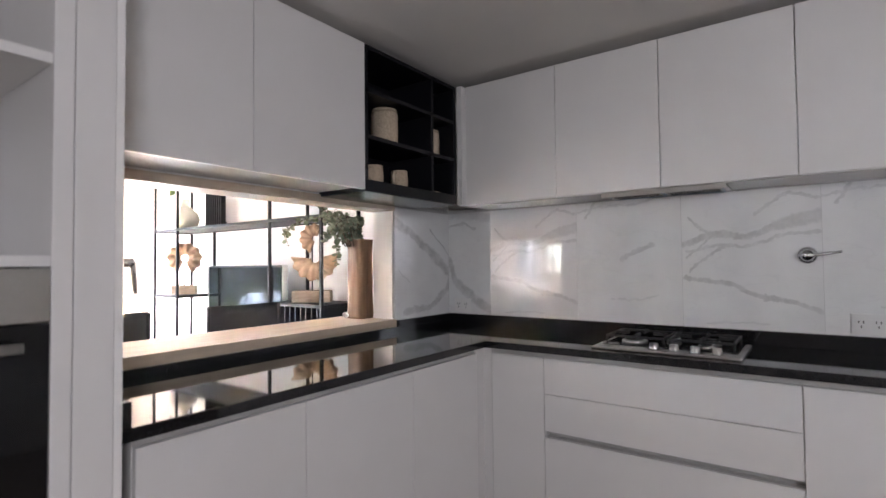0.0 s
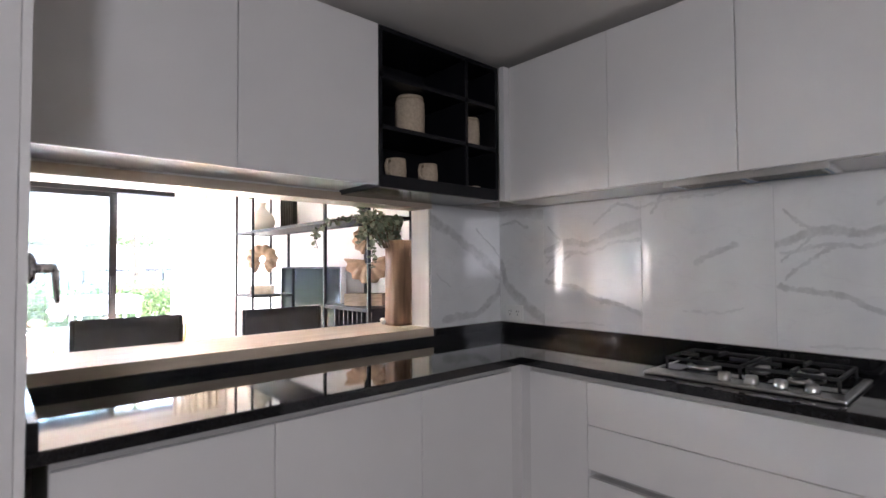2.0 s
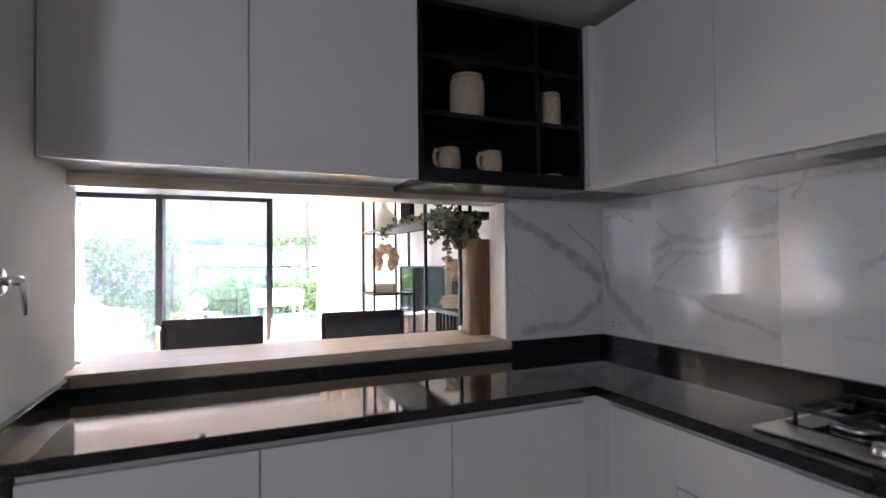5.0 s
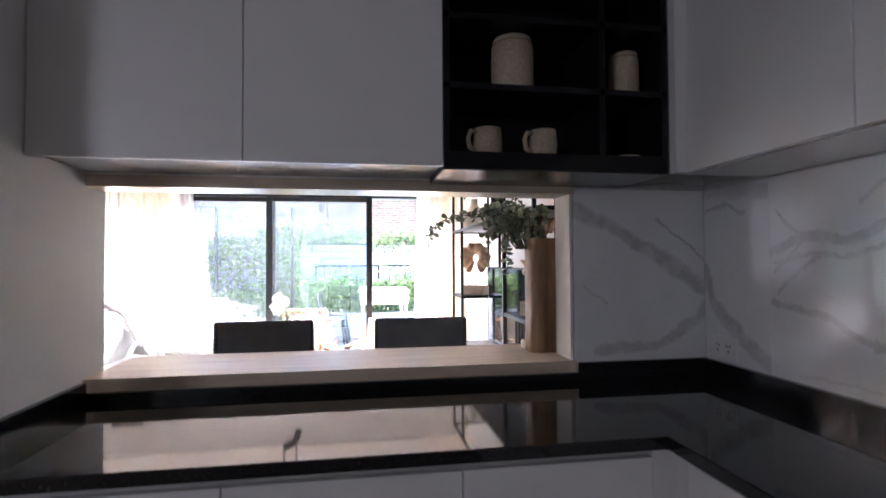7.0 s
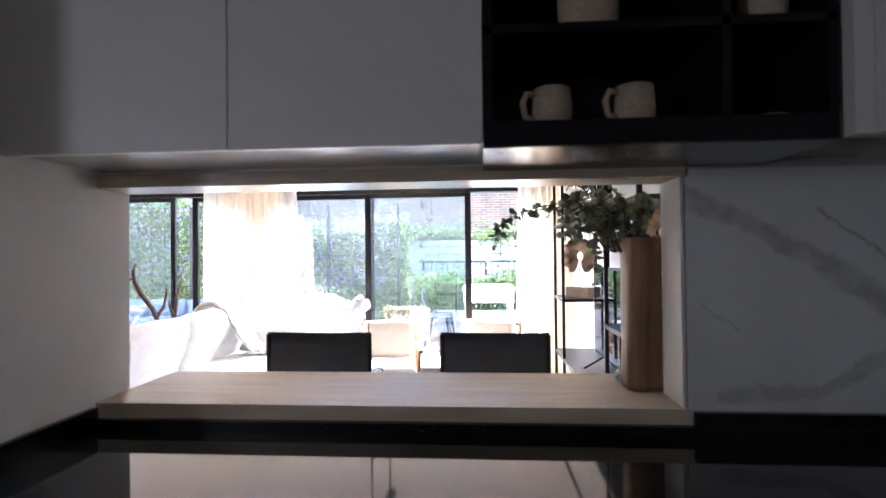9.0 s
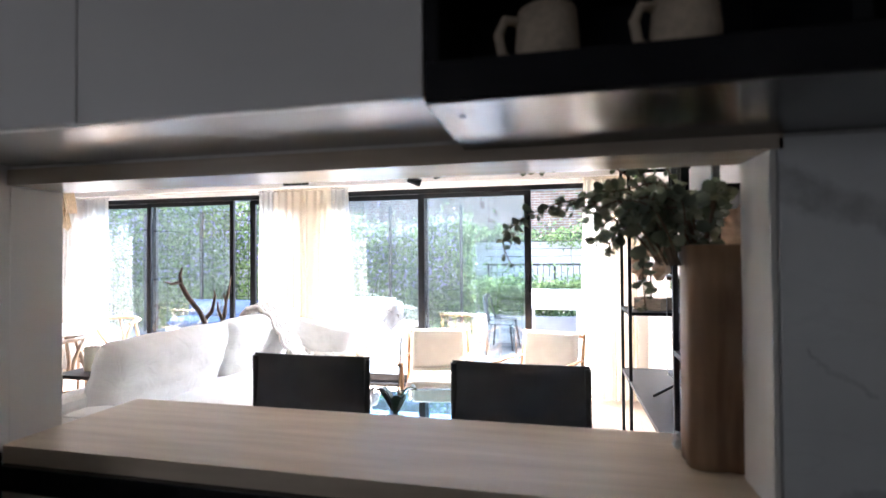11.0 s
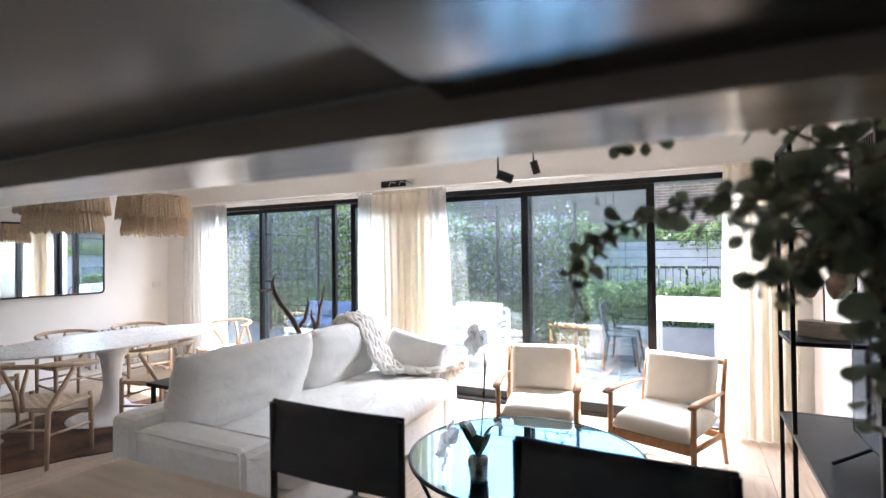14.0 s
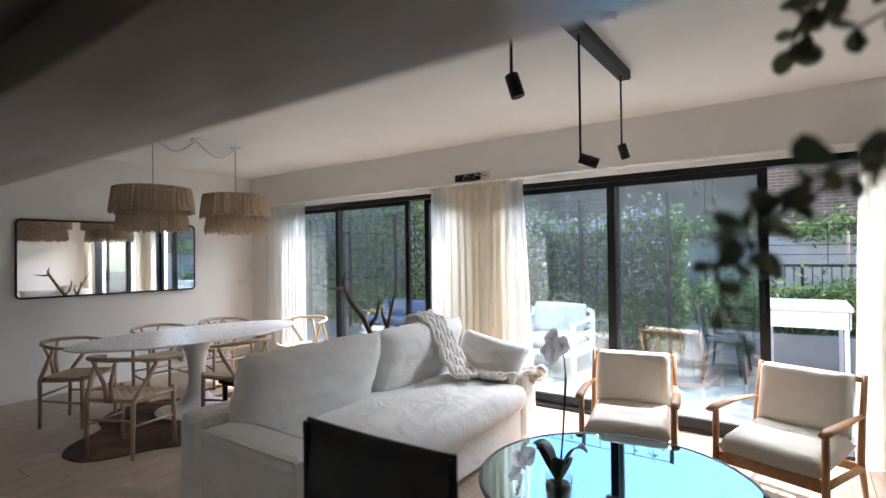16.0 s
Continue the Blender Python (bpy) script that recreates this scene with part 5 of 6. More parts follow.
for x0, x1 in ((HX0 + 0.03, -0.125), (-0.115, HX1 - 0.03)):
    g = bpart("grate", IRON, (x0, x1, HY0 + 0.10, HY0 + 0.11, CT + 0.040, CT + 0.050), t, 0.002)
    for b in ((x0, x1, HY1 - 0.045, HY1 - 0.035, CT + 0.040, CT + 0.050), (x0, x0 + 0.01, HY0 + 0.11, HY1 - 0.045, CT + 0.04, CT + 0.05),
              (x1 - 0.01, x1, HY0 + 0.11, HY1 - 0.045, CT + 0.04, CT + 0.05)):
        bpart("bar", IRON, b, g, 0.002)
    xm = (x0 + x1) / 2
    for b in ((xm - 0.005, xm + 0.005, HY0 + 0.11, HY0 + 0.19, CT + 0.042, CT + 0.055), (xm - 0.005, xm + 0.005, HY1 - 0.12, HY1 - 0.045, CT + 0.042, CT + 0.055),
              (x0 + 0.01, xm - 0.05, 2.84, 2.85, CT + 0.042, CT + 0.055), (xm + 0.05, x1 - 0.01, 2.84, 2.85, CT + 0.042, CT + 0.055)):
        bpart("finger", IRON, b, g, 0.002)
    for x in (x0 + 0.005, x1 - 0.005):
        for y in (HY0 + 0.105, HY1 - 0.04):
            tpart("foot", IRON, [(x, y, CT + 0.0125), (x, y, CT + 0.042)], 0.005, g, 8)
for k in range(4):
    x = -0.155 + 0.075 * k
    lpart("knob", STEEL, [(0.0, 0.0), (0.019, 0.0), (0.019, 0.006), (0.016, 0.024), (0.0, 0.026)], (x, HY0 + 0.045, CT + 0.0102), t, 24)

t = thing("range_hood", "slim stainless steel hood set under the wall cabinets", "hood")
bpart("canopy", STEEL, (-0.405, 0.095, 2.838, 3.03, 1.602, 1.6115), t, 0.002)
bpart("front_lip", STEEL, (-0.405, 0.095, 2.832, 2.8378, 1.592, 1.6115), t, 0.001)
for x in (-0.385, -0.150):
    g = bpart("filter_panel", STEEL, (x, x + 0.225, 2.868, 3.005, 1.599, 1.6018), t, 0.001)
    for k in range(9):
        y = 2.878 + 0.0145 * k
        bpart("slot", POWDER, (x + 0.012, x + 0.213, y, y + 0.005, 1.5983, 1.5989), g)
    tpart("protective_film", FILM, [(x, 2.866, 1.5995), (x + 0.225, 2.866, 1.5995), (x + 0.225, 3.007, 1.5995), (x, 3.007, 1.5995), (x, 2.866, 1.5995)], 0.0022, g, 5)
for k in range(3):
    bpart("button", POWDER, (-0.19 + 0.03 * k, -0.176 + 0.03 * k, 2.846, 2.858, 1.6005, 1.6018), t, 0.001)


def wall_tap(m, label):
    t = thing("wall_tap", label, "tap", m, "wall taps")
    bm = bmesh.new()
    lathe(bm, [(0.0, 0.0), (0.036, 0.0), (0.036, 0.004), (0.030, 0.012), (0.022, 0.016), (0.020, 0.05), (0.0, 0.052)], 0, 0, 0, 28)
    part("rosette", bm, CHROME, t)
    tpart("lever", CHROME, [(0, 0, 0.04), (0.03, 0, 0.045), (0.11, 0.012, 0.048)], [0.009, 0.007, 0.006], t, 12)
    return t


wall_tap(pose(0.352, RY - 0.0125, 1.320, 90, 0, 0), "round chrome wall valve with a lever on the marble")
t = thing("wall_tap", "round chrome wall valve with a hanging lever on the white return", "tap", pose(-0.94, 1.0365, 1.31), "wall taps")
tpart("rosette", CHROME, [(0, 0, 0), (0, 0.006, 0), (0, 0.014, 0), (0, 0.016, 0)], [0.034, 0.034, 0.025, 0.013], t, 28)
tpart("neck", CHROME, [(0, 0.014, 0), (0, 0.046, 0)], 0.011, t, 16)
tpart("lever", CHROME, [(0, 0.042, 0.006), (0, 0.048, -0.008), (0.003, 0.052, -0.075)], [0.008, 0.008, 0.0045], t, 12)


def jar(x, y, z, r, h, label):
    t = thing("stoneware_jar", label, "jar", None, "stoneware on the niche shelf")
    lpart("body", STONEWARE, [(0.0, 0), (r * 0.96, 0), (r, 0.006), (r * 1.02, h * 0.5), (r, h * 0.86), (r * 0.90, h * 0.91), (0.0, h * 0.91)], (x, y, z), t, 36, wob=0.012)
    lpart("lid", STONEWARE, [(0.0, 0), (r * 0.93, 0), (r * 0.95, h * 0.03), (r * 0.9, h * 0.085), (0.0, h * 0.09)], (x, y, z + h * 0.913), t, 36, wob=0.012)


jar(-1.265, 2.320, 1.8625, 0.064, 0.172, "tall speckled sand stoneware jar with lid")
jar(-1.270, 2.690, 1.8625, 0.047, 0.150, "slim speckled sand stoneware jar with lid")


def mug(x, y, rz):
    t = thing("mug", "speckled sand stoneware mug with a looped handle", "mug", None, "mugs on the niche shelf")
    r, h = 0.042, 0.088
    lpart("body", STONEWARE, [(0.0, 0), (r * 0.85, 0), (r * 0.98, 0.012), (r * 1.04, h * 0.45), (r * 0.95, h), (r * 0.88, h), (r * 0.92, h * 0.5), (r * 0.8, 0.01), (0.0, 0.01)], (x, y, UZ0 + 0.0445), t, 32, wob=0.02)
    a = radians(rz)
    pts = [(x + math.cos(a) * (r + d), y + math.sin(a) * (r + d), UZ0 + 0.0445 + z) for d, z in ((-0.006, 0.074), (0.016, 0.077), (0.025, 0.056), (0.020, 0.028), (-0.004, 0.018))]
    tpart("handle", STONEWARE, pts, 0.007, t, 10)


mug(-1.255, 2.238, -75)
mug(-1.255, 2.413, -75)
t = thing("saucer", "small stack of sand stoneware saucers", "saucer")
for k in range(2):
    lpart("saucer", STONEWARE, [(0.0, 0), (0.03, 0), (0.046, 0.007), (0.044, 0.010), (0.028, 0.005), (0.0, 0.005)], (-1.27, 2.695, UZ0 + 0.0445 + 0.008 * k), t, 28)
for y, z, m in ((1.975, UZ0 + 0.0085, CARC), (2.125, UZ0 - 0.0130, BLACKM)):
    t = thing("screw_cap", "small round screw cap under the wall cabinets", "cap", None, "screw caps")
    lpart("cap", m, [(0.0, 0.0024), (0.005, 0.0024), (0.006, 0.003), (0.0, 0.003)], (-1.225, y, z), t, 20)

# trunk vase with eucalyptus
VX, VY = -1.665, 2.553
t = thing("wood_vase", "tall faceted brown wooden trunk vase with eucalyptus", "vase")
bm = bmesh.new()
prof = [(0.064, 0.0), (0.066, 0.02), (0.062, 0.12), (0.064, 0.24), (0.062, 0.36), (0.065, 0.432), (0.054, 0.434), (0.050, 0.40), (0.0, 0.30)]
rings = []
for r, z in prof:
    ring = []
    for k in range(28):
        a = 2 * math.pi * k / 28
        sq = 1 / max(abs(math.cos(a)), abs(math.sin(a)), 0.82)
        groove = 1 - 0.16 * math.exp(-((a - 0.15) / 0.13) ** 2) - 0.10 * math.exp(-((a - 4.2) / 0.16) ** 2)
        rr = r * 0.90 * sq * groove * (1 + 0.025 * noise.noise((math.cos(a) * 2, math.sin(a) * 2, z * 5)))
        ring.append(bm.verts.new((VX + rr * math.cos(a), VY + rr * math.sin(a), 1.0075 + z)))
    rings.append(ring)
for a, b in zip(rings, rings[1:]):
    for k in range(28):
        bm.faces.new((a[k], a[(k + 1) % 28], b[(k + 1) % 28], b[k])).smooth = True
bm.faces.new(rings[0][::-1])
bm.faces.new(rings[-1])
part("trunk", bm, VASEW, t)
rng = random.Random(21)
sprays = [[(-1.67, 2.47, 1.40), (-1.70, 2.40, 1.535), (-1.73, 2.30, 1.55), (-1.745, 2.18, 1.515), (-1.75, 2.125, 1.46), (-1.755, 2.145, 1.395)],
          [(-1.67, 2.48, 1.40), (-1.70, 2.42, 1.52), (-1.74, 2.29, 1.54), (-1.77, 2.17, 1.50), (-1.78, 2.135, 1.44)],
          [(-1.68, 2.48, 1.40), (-1.76, 2.45, 1.54), (-1.82, 2.40, 1.58)],
          [(-1.69, 2.48, 1.40), (-1.78, 2.46, 1.56), (-1.84, 2.42, 1.64), (-1.88, 2.37, 1.67)],
          [(-1.69, 2.50, 1.40), (-1.78, 2.52, 1.55), (-1.84, 2.53, 1.59)],
          [(-1.66, 2.46, 1.40), (-1.66, 2.40, 1.50), (-1.66, 2.35, 1.49), (-1.67, 2.33, 1.45)],
          [(-1.68, 2.46, 1.40), (-1.72, 2.40, 1.48), (-1.74, 2.37, 1.46), (-1.75, 2.36, 1.43)],
          [(-1.70, 2.49, 1.40), (-1.75, 2.47, 1.50), (-1.78, 2.45, 1.48)],
          [(-1.67, 2.51, 1.40), (-1.74, 2.54, 1.53), (-1.80, 2.57, 1.56)],
          [(-1.65, 2.49, 1.40), (-1.63, 2.44, 1.51), (-1.61, 2.37, 1.53), (-1.60, 2.31, 1.50)],
          [(-1.65, 2.50, 1.40), (-1.62, 2.49, 1.52), (-1.58, 2.45, 1.55)],
          [(-1.67, 2.50, 1.40), (-1.69, 2.49, 1.54), (-1.72, 2.45, 1.60)],
          [(-1.68, 2.52, 1.40), (-1.72, 2.53, 1.52), (-1.79, 2.50, 1.61), (-1.85, 2.46, 1.70)],
          [(-1.66, 2.48, 1.40), (-1.67, 2.43, 1.53), (-1.69, 2.36, 1.56)],
          [(-1.70, 2.50, 1.40), (-1.82, 2.46, 1.58), (-1.86, 2.36, 1.69), (-1.87, 2.25, 1.70), (-1.88, 2.185, 1.68), (-1.88, 2.17, 1.64)],
          [(-1.70, 2.49, 1.40), (-1.78, 2.44, 1.57), (-1.82, 2.34, 1.655), (-1.83, 2.27, 1.66), (-1.84, 2.21, 1.64)],
          [(-1.67, 2.49, 1.40), (-1.70, 2.45, 1.50), (-1.715, 2.435, 1.46), (-1.72, 2.43, 1.38), (-1.72, 2.435, 1.30)]]
for k in range(12):
    a = rng.uniform(2.4, 5.6)
    reach = rng.uniform(0.10, 0.27)
    top = rng.uniform(1.50, 1.562)
    ex, ey = VX + 0.35 * reach * math.cos(a), VY - 0.02 + reach * math.sin(a)
    droop = rng.choice((0.0, 0.01, 0.03, 0.05))
    sprays.append([(VX, VY - 0.02, 1.40), (VX + (ex - VX) * 0.35, VY + (ey - VY) * 0.35, top), (VX + (ex - VX) * 0.75, VY + (ey - VY) * 0.75, top - 0.1 * droop), (ex, ey, top - droop)])
leaves = bmesh.new()
for sp in sprays:
    sp = [Vector(p) for p in sp]
    fine = []
    for i in range(len(sp) - 1):
        p0, p1, p2, p3 = sp[max(i - 1, 0)], sp[i], sp[i + 1], sp[min(i + 2, len(sp) - 1)]
        for k in range(9):
            u = k / 9
            fine.append(0.5 * ((2 * p1) + (p2 - p0) * u + (2 * p0 - 5 * p1 + 4 * p2 - p3) * u * u + (3 * p1 - p0 - 3 * p2 + p3) * u ** 3))
    fine.append(sp[-1])
    tpart("stem", STEM, fine, [0.0028 * (1 - 0.6 * i / len(fine)) for i in range(len(fine))], t, 5)
    for i in range(4, len(fine)):
        for s in (-1, 1):
            if rng.random() < 0.52:
                continue
            d = (fine[i] - fine[i - 1]).normalized()
            out = (d.orthogonal().normalized() * s + Vector((rng.uniform(-1, 1), rng.uniform(-1, 1), rng.uniform(-0.9, 0.5)))).normalized()
            r = rng.uniform(0.007, 0.0155) * (1.15 - 0.4 * i / len(fine))
            c = fine[i] + out * (r * 1.25)
            if c.z > 1.568 and -1.62 < c.x < -1.42:
                continue
            side = out.cross(Vector((rng.uniform(-1, 1), rng.uniform(-1, 1), rng.uniform(-1, 1)))).normalized()
            nrm = out.cross(side)
            ring = []
            for q in range(9):
                b = 2 * math.pi * q / 9
                ring.append(leaves.verts.new(c + out * r * 1.15 * math.cos(b) + side * r * 0.92 * math.sin(b) + nrm * r * 0.22 * math.cos(2 * b)))
            mid = leaves.verts.new(c - nrm * r * 0.12)
            for q in range(9):
                leaves.faces.new((mid, ring[q], ring[(q + 1) % 9])).smooth = True
tagged(part("leaves", leaves, EUCA, t), "small round grey-green eucalyptus leaves", kind="stuff")

# white coral beside the foot of the vase
t = thing("coral_piece", "small knobbly white coral beside the wooden vase", "ornament")
bm = bmesh.new()
rng = random.Random(17)
for k in range(14):
    c = Vector((VX - 0.065 + rng.uniform(-0.016, 0.022), VY - 0.045 + rng.uniform(-0.022, 0.014), 1.0075 + rng.uniform(0.006, 0.026)))
    ret = bmesh.ops.create_icosphere(bm, subdivisions=2, radius=rng.uniform(0.006, 0.011), matrix=Matrix.Translation(c))
    for v in ret["verts"]:
        v.co += (v.co - c) * 0.5 * noise.noise(v.co * 130)
        v.co.z = max(v.co.z, 1.0073)
part("lump", bm, CORAL, t)

# ---- terrace and garden ----
bm = bmesh.new()
box(bm, -60, -6.105, -60, 60, -0.30, -0.05)
tagged(part("ground", bm, EARTH), "garden ground beyond the terrace", "ground", kind="structure")
pave = slab("pavement", DECK, [(-9.6, -6.106, -9.0, 7.0, -0.049, -0.022)], "grey paved terrace", "pavement")
slab("wall_garden_low", RENDERW, [(-11.6, -11.3, -14, 14, -0.05, 1.72)], "grey rendered retaining wall at the end of the garden", "wall")
slab("wall_garden_brick", BRICK, [(-12.5, -12.2, -18, 18, -0.05, 3.08)], "tall weathered brick boundary wall", "wall")


def leaf_mass(name, mat, count, f, size, label, seed, category="hedge"):
    """Many small leaves, each at a place given by f."""
    rng = np.random.default_rng(seed)
    pts = f(rng, count)
    d = rng.normal(size=(count, 3))
    d /= np.linalg.norm(d, axis=1)[:, None]
    e = np.cross(d, rng.normal(size=(count, 3)))
    e /= np.linalg.norm(e, axis=1)[:, None]
    s = size * rng.uniform(0.6, 1.3, (count, 1))
    nrm = np.cross(d, e)
    v = np.stack([pts - d * s, pts + e * s * 0.42 + nrm * s * 0.12, pts + d * s, pts - e * s * 0.42 + nrm * s * 0.12], 1).reshape(-1, 3)
    me = bpy.data.meshes.new(name)
    me.from_pydata(v.tolist(), [], np.arange(count * 4).reshape(-1, 4).tolist())
    me.materials.append(mat)
    return tagged(new(name, me), label, category, kind="stuff")


def hedge_points(y0, y1, x0, depth, top, low=0.0, rise=0.0):
    def f(rng, n):
        y = rng.uniform(y0, y1, n)
        bulk = 0.35 * np.sin(y * 2.1 + 0.4) + 0.22 * np.sin(y * 5.3) + 0.12 * np.sin(y * 11.7 + 1)
        h = top * (1 + 0.10 * bulk) + rise * np.clip((-1.2 - y) / 1.5, 0, 1)
        z = low + (h - low) * rng.uniform(0, 1, n) ** 0.8
        face = x0 + 0.20 * bulk + 0.15 * np.sin(z * 4 + y * 3) + 0.12 * (z / top) ** 2
        x = face - depth * rng.uniform(0, 1, n) ** 1.8
        z = z + rng.normal(0, 0.05, n) + (rng.uniform(0, 1, n) > 0.93) * rng.uniform(0, 0.45, n)
        return np.stack([x, y, np.maximum(z, -0.02)], 1)
    return f


leaf_mass("flowering_hedge", HEDGE, 52000, hedge_points(-10, 0.75, -9.6, 0.8, 1.98, 0.0, 0.75), 0.055, "dense dark green flowering hedge", 3)
leaf_mass("hedge_blossom", FLOWER, 5200, hedge_points(-10, 0.55, -9.52, 0.25, 2.1, 0.8, 0.7), 0.042, "clusters of mauve blossom on the hedge", 4, "flowers")
leaf_mass("trailing_greenery", LUSH, 15000, hedge_points(-12, 12, -11.28, 0.8, 2.0, 1.62), 0.05, "bright trailing plants on top of the retaining wall", 5, "plants")
leaf_mass("planter_shrub", LUSH, 12000, hedge_points(0.9, 5.5, -9.2, 0.7, 1.0, 0.35), 0.05, "bright green shrubs in the planter", 6, "plants")
slab("trim_planter", RENDERW, [(-9.95, -9.05, 0.85, 6.5, -0.03, 0.42)], "grey rendered garden planter", "planter")

t = thing("garden_fence", "black steel mesh fence in front of the hedge", "fence")
for k in range(9):
    y = -9.6 + 1.28 * k
    bpart("post", POWDER, (-9.12, -9.07, y - 0.025, y + 0.025, -0.03, 2.32), t)
for k in range(13):
    z = 0.15 + 0.18 * k
    bpart("wire", POWDER, (-9.10, -9.092, -9.6, 0.66, z - 0.004, z + 0.004), t)
for k in range(40):
    y = -9.6 + 0.256 * k
    bpart("bar", POWDER, (-9.0915, -9.0845, y - 0.004, y + 0.004, 0.12, 2.30), t)
t = thing("garden_railing", "black steel railing with wires above the planter", "fence")
for k in range(5):
    y = 0.95 + 1.25 * k
    bpart("post", POWDER, (-10.32, -10.28, y - 0.02, y + 0.02, -0.05, 1.28), t)
bpart("top_rail", POWDER, (-10.33, -10.27, 0.9, 6.5, 1.24, 1.28), t)
bpart("bottom_rail", POWDER, (-10.32, -10.28, 0.9, 6.5, 0.80, 0.83), t)
for k in range(50):
    y = 1.0 + 0.11 * k
    bpart("baluster", POWDER, (-10.305, -10.295, y - 0.006, y + 0.006, 0.83, 1.24), t)
for k in range(4):
    tpart("wire", POWDER, [(-10.3, 0.9, 1.42 + 0.14 * k), (-10.3, 6.5, 1.42 + 0.14 * k)], 0.005, t, 5)
for k in range(5):
    y = 0.95 + 1.25 * k
    tpart("stay", POWDER, [(-10.3, y + 0.3, 1.26), (-10.3, y + 0.3, 1.86)], 0.005, t, 5)

t = thing("young_tree", "young garden tree tied to timber stakes", "tree")
tpart("trunk", STEM, [(-10.7, 3.05, 0.0), (-10.72, 3.08, 1.2), (-10.68, 3.05, 2.4), (-10.75, 3.1, 4.2)], [0.05, 0.045, 0.04, 0.022], t, 10)
for k in range(7):
    rng = random.Random(k + 40)
    z = 2.9 + 0.18 * k
    a = k * 2.4
    tpart("limb", STEM, [(-10.7, 3.06, z), (-10.7 + 0.4 * math.cos(a), 3.06 + 0.5 * math.sin(a), z + 0.4), (-10.7 + 0.8 * math.cos(a), 3.06 + 0.9 * math.sin(a), z + 0.55)], [0.02, 0.014, 0.006], t, 6)
for y in (2.72, 3.42):
    tpart("stake", ASH, [(-10.68, y, 0.0), (-10.70, y + 0.1 * (3.07 - y), 1.75)], 0.018, t, 6)


def crown(rng, n):
    c = rng.integers(0, 26, n)
    cen = np.random.default_rng(8).normal(size=(26, 3)) * (0.62, 0.75, 0.42) + (-10.7, 3.06, 3.95)
    return cen[c] + rng.normal(size=(n, 3)) * 0.17


leaf = leaf_mass("crown", LUSH, 5200, crown, 0.06, "loose bright green leaves", 9)
leaf.parent = t
del leaf["category"]


def plank_table():
    t = thing("garden_table", "white metal garden bar table on the terrace", "table")
    bpart("tabletop", WHITEMET, (-8.75, -7.70, 1.82, 2.60, 0.86, 0.90), t, 0.006)
    bpart("apron", WHITEMET, (-7.735, -7.72, 1.86, 2.56, 0.68, 0.859), t, 0.003)
    bpart("apron", WHITEMET, (-8.73, -8.715, 1.86, 2.56, 0.68, 0.859), t, 0.003)
    for y in (1.845, 2.575):
        bpart("apron", WHITEMET, (-8.71, -7.74, y - 0.008, y + 0.008, 0.68, 0.859), t, 0.003)
    for x in (-8.70, -7.755):
        for y in (1.875, 2.545):
            bpart("leg", WHITEMET, (x - 0.02, x + 0.02, y - 0.02, y + 0.02, -0.022, 0.68), t, 0.004)


plank_table()


def garden_chair(m):
    t = thing("garden_chair", "dark grey pressed metal garden chair on the terrace", "chair", m, "terrace chairs")
    bpart("seat", PROF2, (-0.19, 0.19, -0.19, 0.19, 0.44, 0.455), t, 0.006)
    for sx in (-1, 1):
        for sy in (-1, 1):
            tpart("leg", PROF2, [(sx * 0.16, sy * 0.16, 0.44), (sx * 0.22, sy * 0.22, 0.0)], [0.02, 0.013], t, 8)
    pts = [(-0.17, -0.18, 0.45), (-0.24, -0.19, 0.70), (-0.26, -0.13, 0.82), (-0.265, 0, 0.84), (-0.26, 0.13, 0.82), (-0.24, 0.19, 0.70), (-0.17, 0.18, 0.45)]
    tpart("back_hoop", PROF2, pts, 0.013, t, 8)
    bpart("back_splat", PROF2, (-0.262, -0.254, -0.05, 0.05, 0.45, 0.83), t, 0.002)
    return t


PROF2 = material("dark_grey_metal", (0.05, 0.055, 0.06), 0.45, 0.5, 0.1, 15)
g1 = garden_chair(pose(-8.15, 1.42, -0.022, 0, 0, 95))
for m in (pose(-8.55, 1.40, -0.022, 0, 0, 80), pose(-8.05, 3.05, -0.022, 0, 0, -90), pose(-8.50, 3.02, -0.022, 0, 0, -85)):
    copy_thing(g1, m)

t = thing("garden_armchair", "white metal garden armchair with pale cushions", "armchair")
for y in (-0.95, -0.10):
    for x in (-8.0, -7.3):
        bpart("leg", WHITEMET, (x - 0.025, x + 0.025, y - 0.025, y + 0.025, -0.022, 0.62 if x > -7.5 else 0.72), t, 0.004)
    for z in (0.30, 0.45, 0.60):
        bpart("arm_slat", WHITEMET, (-7.97, -7.33, y - 0.012, y + 0.012, z - 0.02, z + 0.02), t, 0.004)
bpart("seat_frame", WHITEMET, (-8.02, -7.28, -0.97, -0.08, 0.20, 0.26), t, 0.006)
for k in range(4):
    bpart("back_slat", WHITEMET, (-8.03, -8.005, -0.94, -0.11, 0.36 + 0.11 * k, 0.41 + 0.11 * k), t, 0.003)
for k in range(1):
    bm = bmesh.new()
    cushion(bm, pose(-7.63, -0.525 + 0.77 * k, 0.34), 0.68, 0.76, 0.17, 12, 0.25, 0.008, k + 60)
    part("seat_cushion", bm, OUTCL, t)
    bm = bmesh.new()
    cushion(bm, pose(-7.90, -0.525 + 0.77 * k, 0.60, 78, 0, 90), 0.74, 0.42, 0.18, 12, 0.3, 0.01, k + 70)
    part("back_cushion", bm, OUTCL, t)
t = thing("garden_bench", "garden bench with blue cushions along the hedge", "bench")
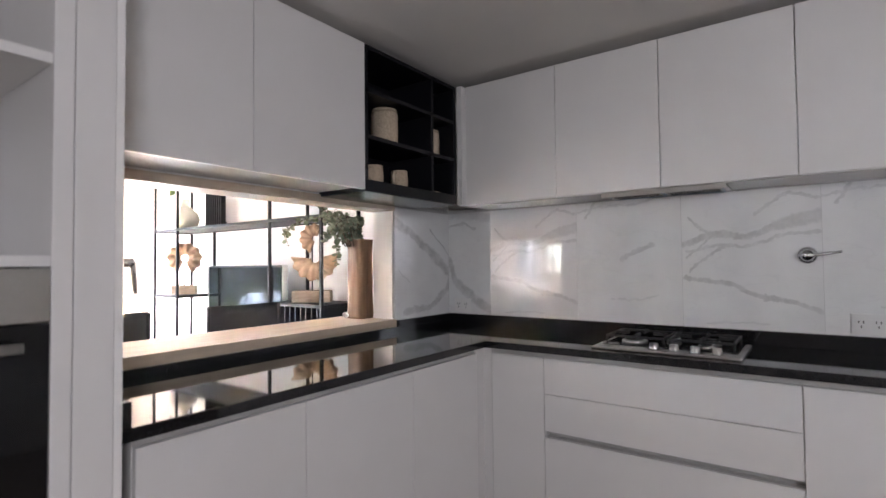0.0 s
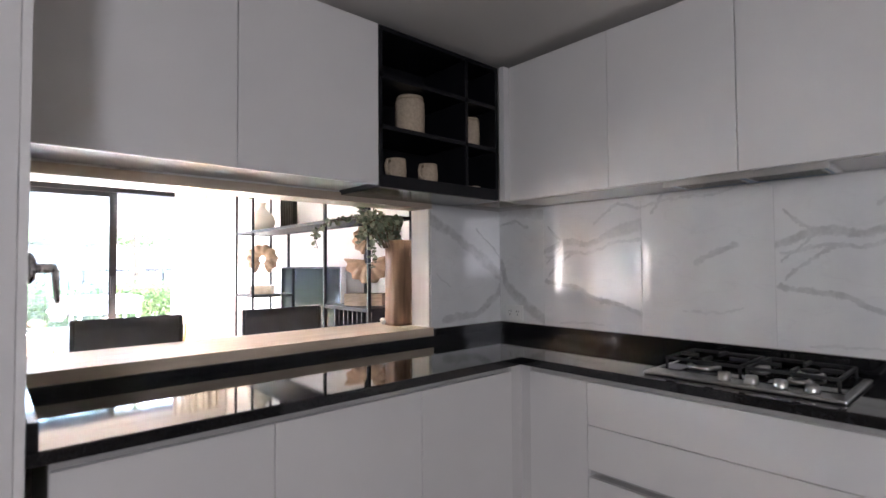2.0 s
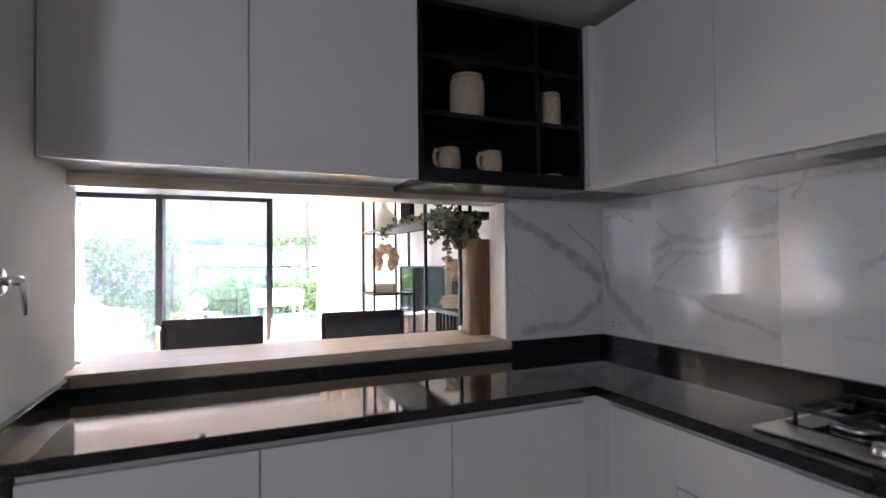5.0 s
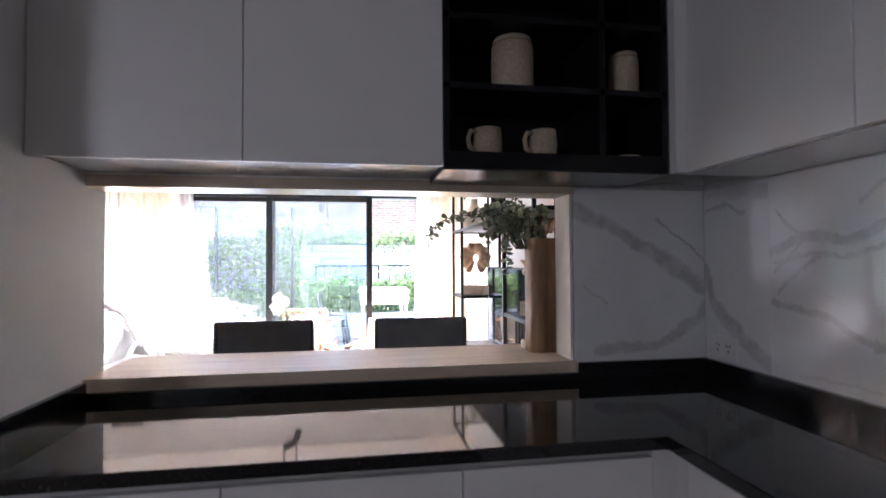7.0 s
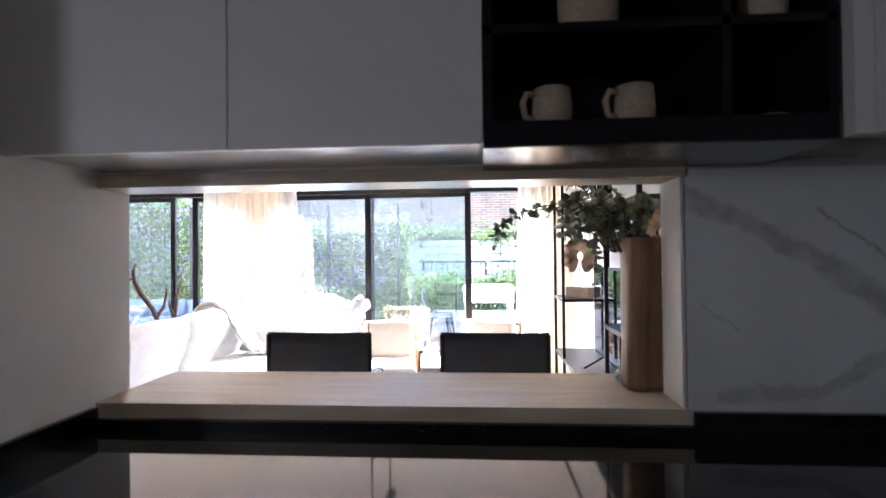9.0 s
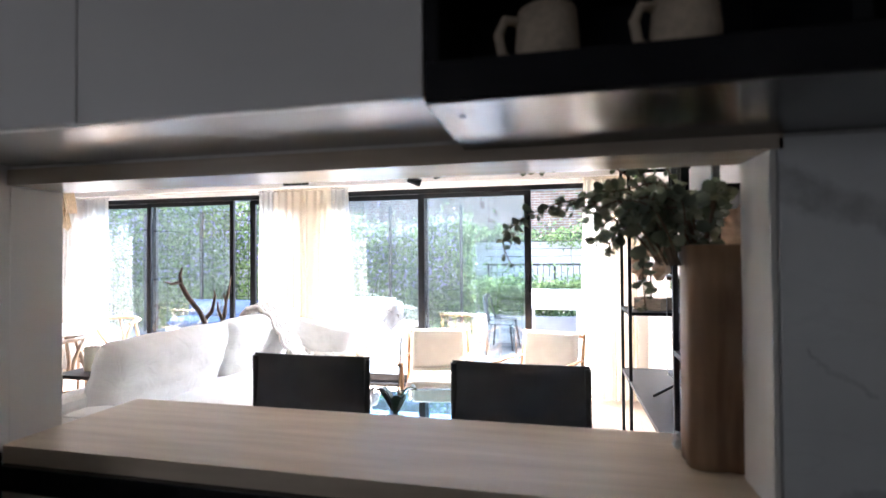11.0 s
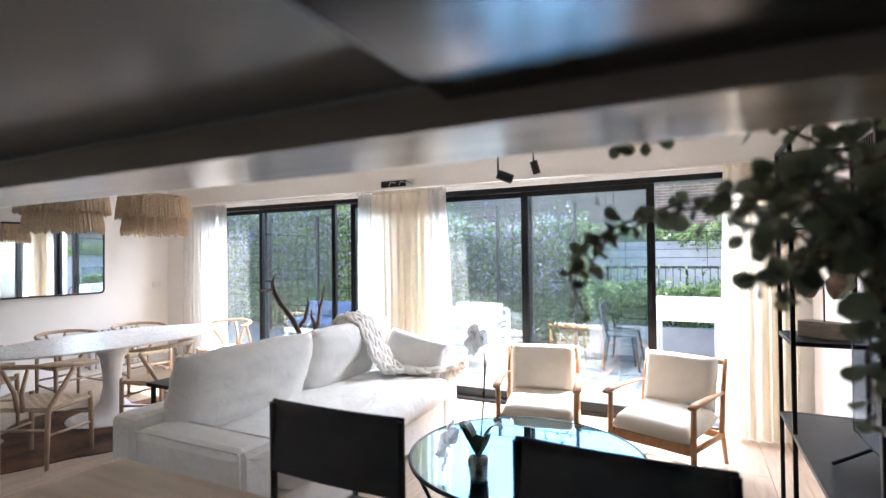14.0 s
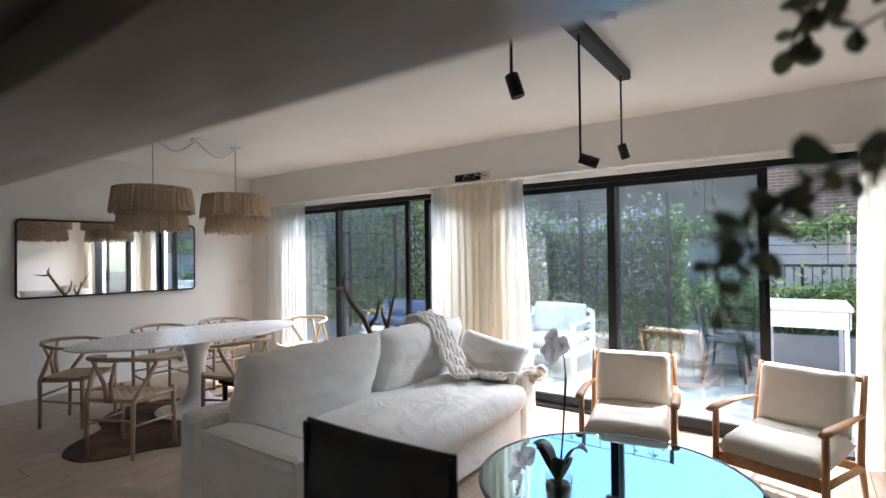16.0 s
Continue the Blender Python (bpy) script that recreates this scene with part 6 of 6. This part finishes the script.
bpart("frame", WHITEMET, (-8.55, -7.85, -4.2, -1.55, 0.18, 0.26), t, 0.008)
for y in (-4.15, -2.88, -1.60):
    for x in (-8.5, -7.9):
        bpart("leg", WHITEMET, (x - 0.025, x + 0.025, y - 0.025, y + 0.025, -0.022, 0.18), t)
for k in range(4):
    bm = bmesh.new()
    cushion(bm, pose(-8.15, -3.88 + 0.66 * k, 0.345), 0.62, 0.65, 0.17, 10, 0.2, 0.006, k + 80)
    part("seat_cushion", bm, BLUECL, t)
    bm = bmesh.new()
    cushion(bm, pose(-8.42, -3.88 + 0.66 * k, 0.535, 80, 0, 90), 0.65, 0.32, 0.17, 10, 0.2, 0.006, k + 90)
    part("back_cushion", bm, BLUECL, t)

# ---- floor planks ----
row, PW = 0, 0.195
plank_mesh = {}
y = LY + 0.005
rng = random.Random(5)
while y < RY - 0.02:
    x = -5.99 - rng.uniform(0, 1.1)
    while x < LX:
        x0, x1 = max(x, -5.99), min(x + 1.195, LX)
        if x1 - x0 > 0.08:
            ln = round(x1 - x0, 2)
            if ln not in plank_mesh:
                b2 = bmesh.new()
                hl, hw, c = (ln - 0.003) / 2, (PW - 0.003) / 2, 0.0015
                lo = [b2.verts.new((sx * hl, sy * hw, -0.006)) for sx, sy in ((-1, -1), (1, -1), (1, 1), (-1, 1))]
                md = [b2.verts.new((sx * hl, sy * hw, -c)) for sx, sy in ((-1, -1), (1, -1), (1, 1), (-1, 1))]
                up = [b2.verts.new((sx * (hl - c), sy * (hw - c), 0)) for sx, sy in ((-1, -1), (1, -1), (1, 1), (-1, 1))]
                b2.faces.new(up)
                for p, q in ((lo, md), (md, up)):
                    for i in range(4):
                        b2.faces.new((p[i], p[(i + 1) % 4], q[(i + 1) % 4], q[i]))
                me = bpy.data.meshes.new("plank")
                b2.to_mesh(me)
                b2.free()
                me.materials.append(FLOORT)
                plank_mesh[ln] = me
            ob = new("plank", plank_mesh[ln])
            ob.location = ((x0 + x1) / 2, y + PW / 2, 0)
            ob.parent = floor_base
        x += 1.195
    y += PW
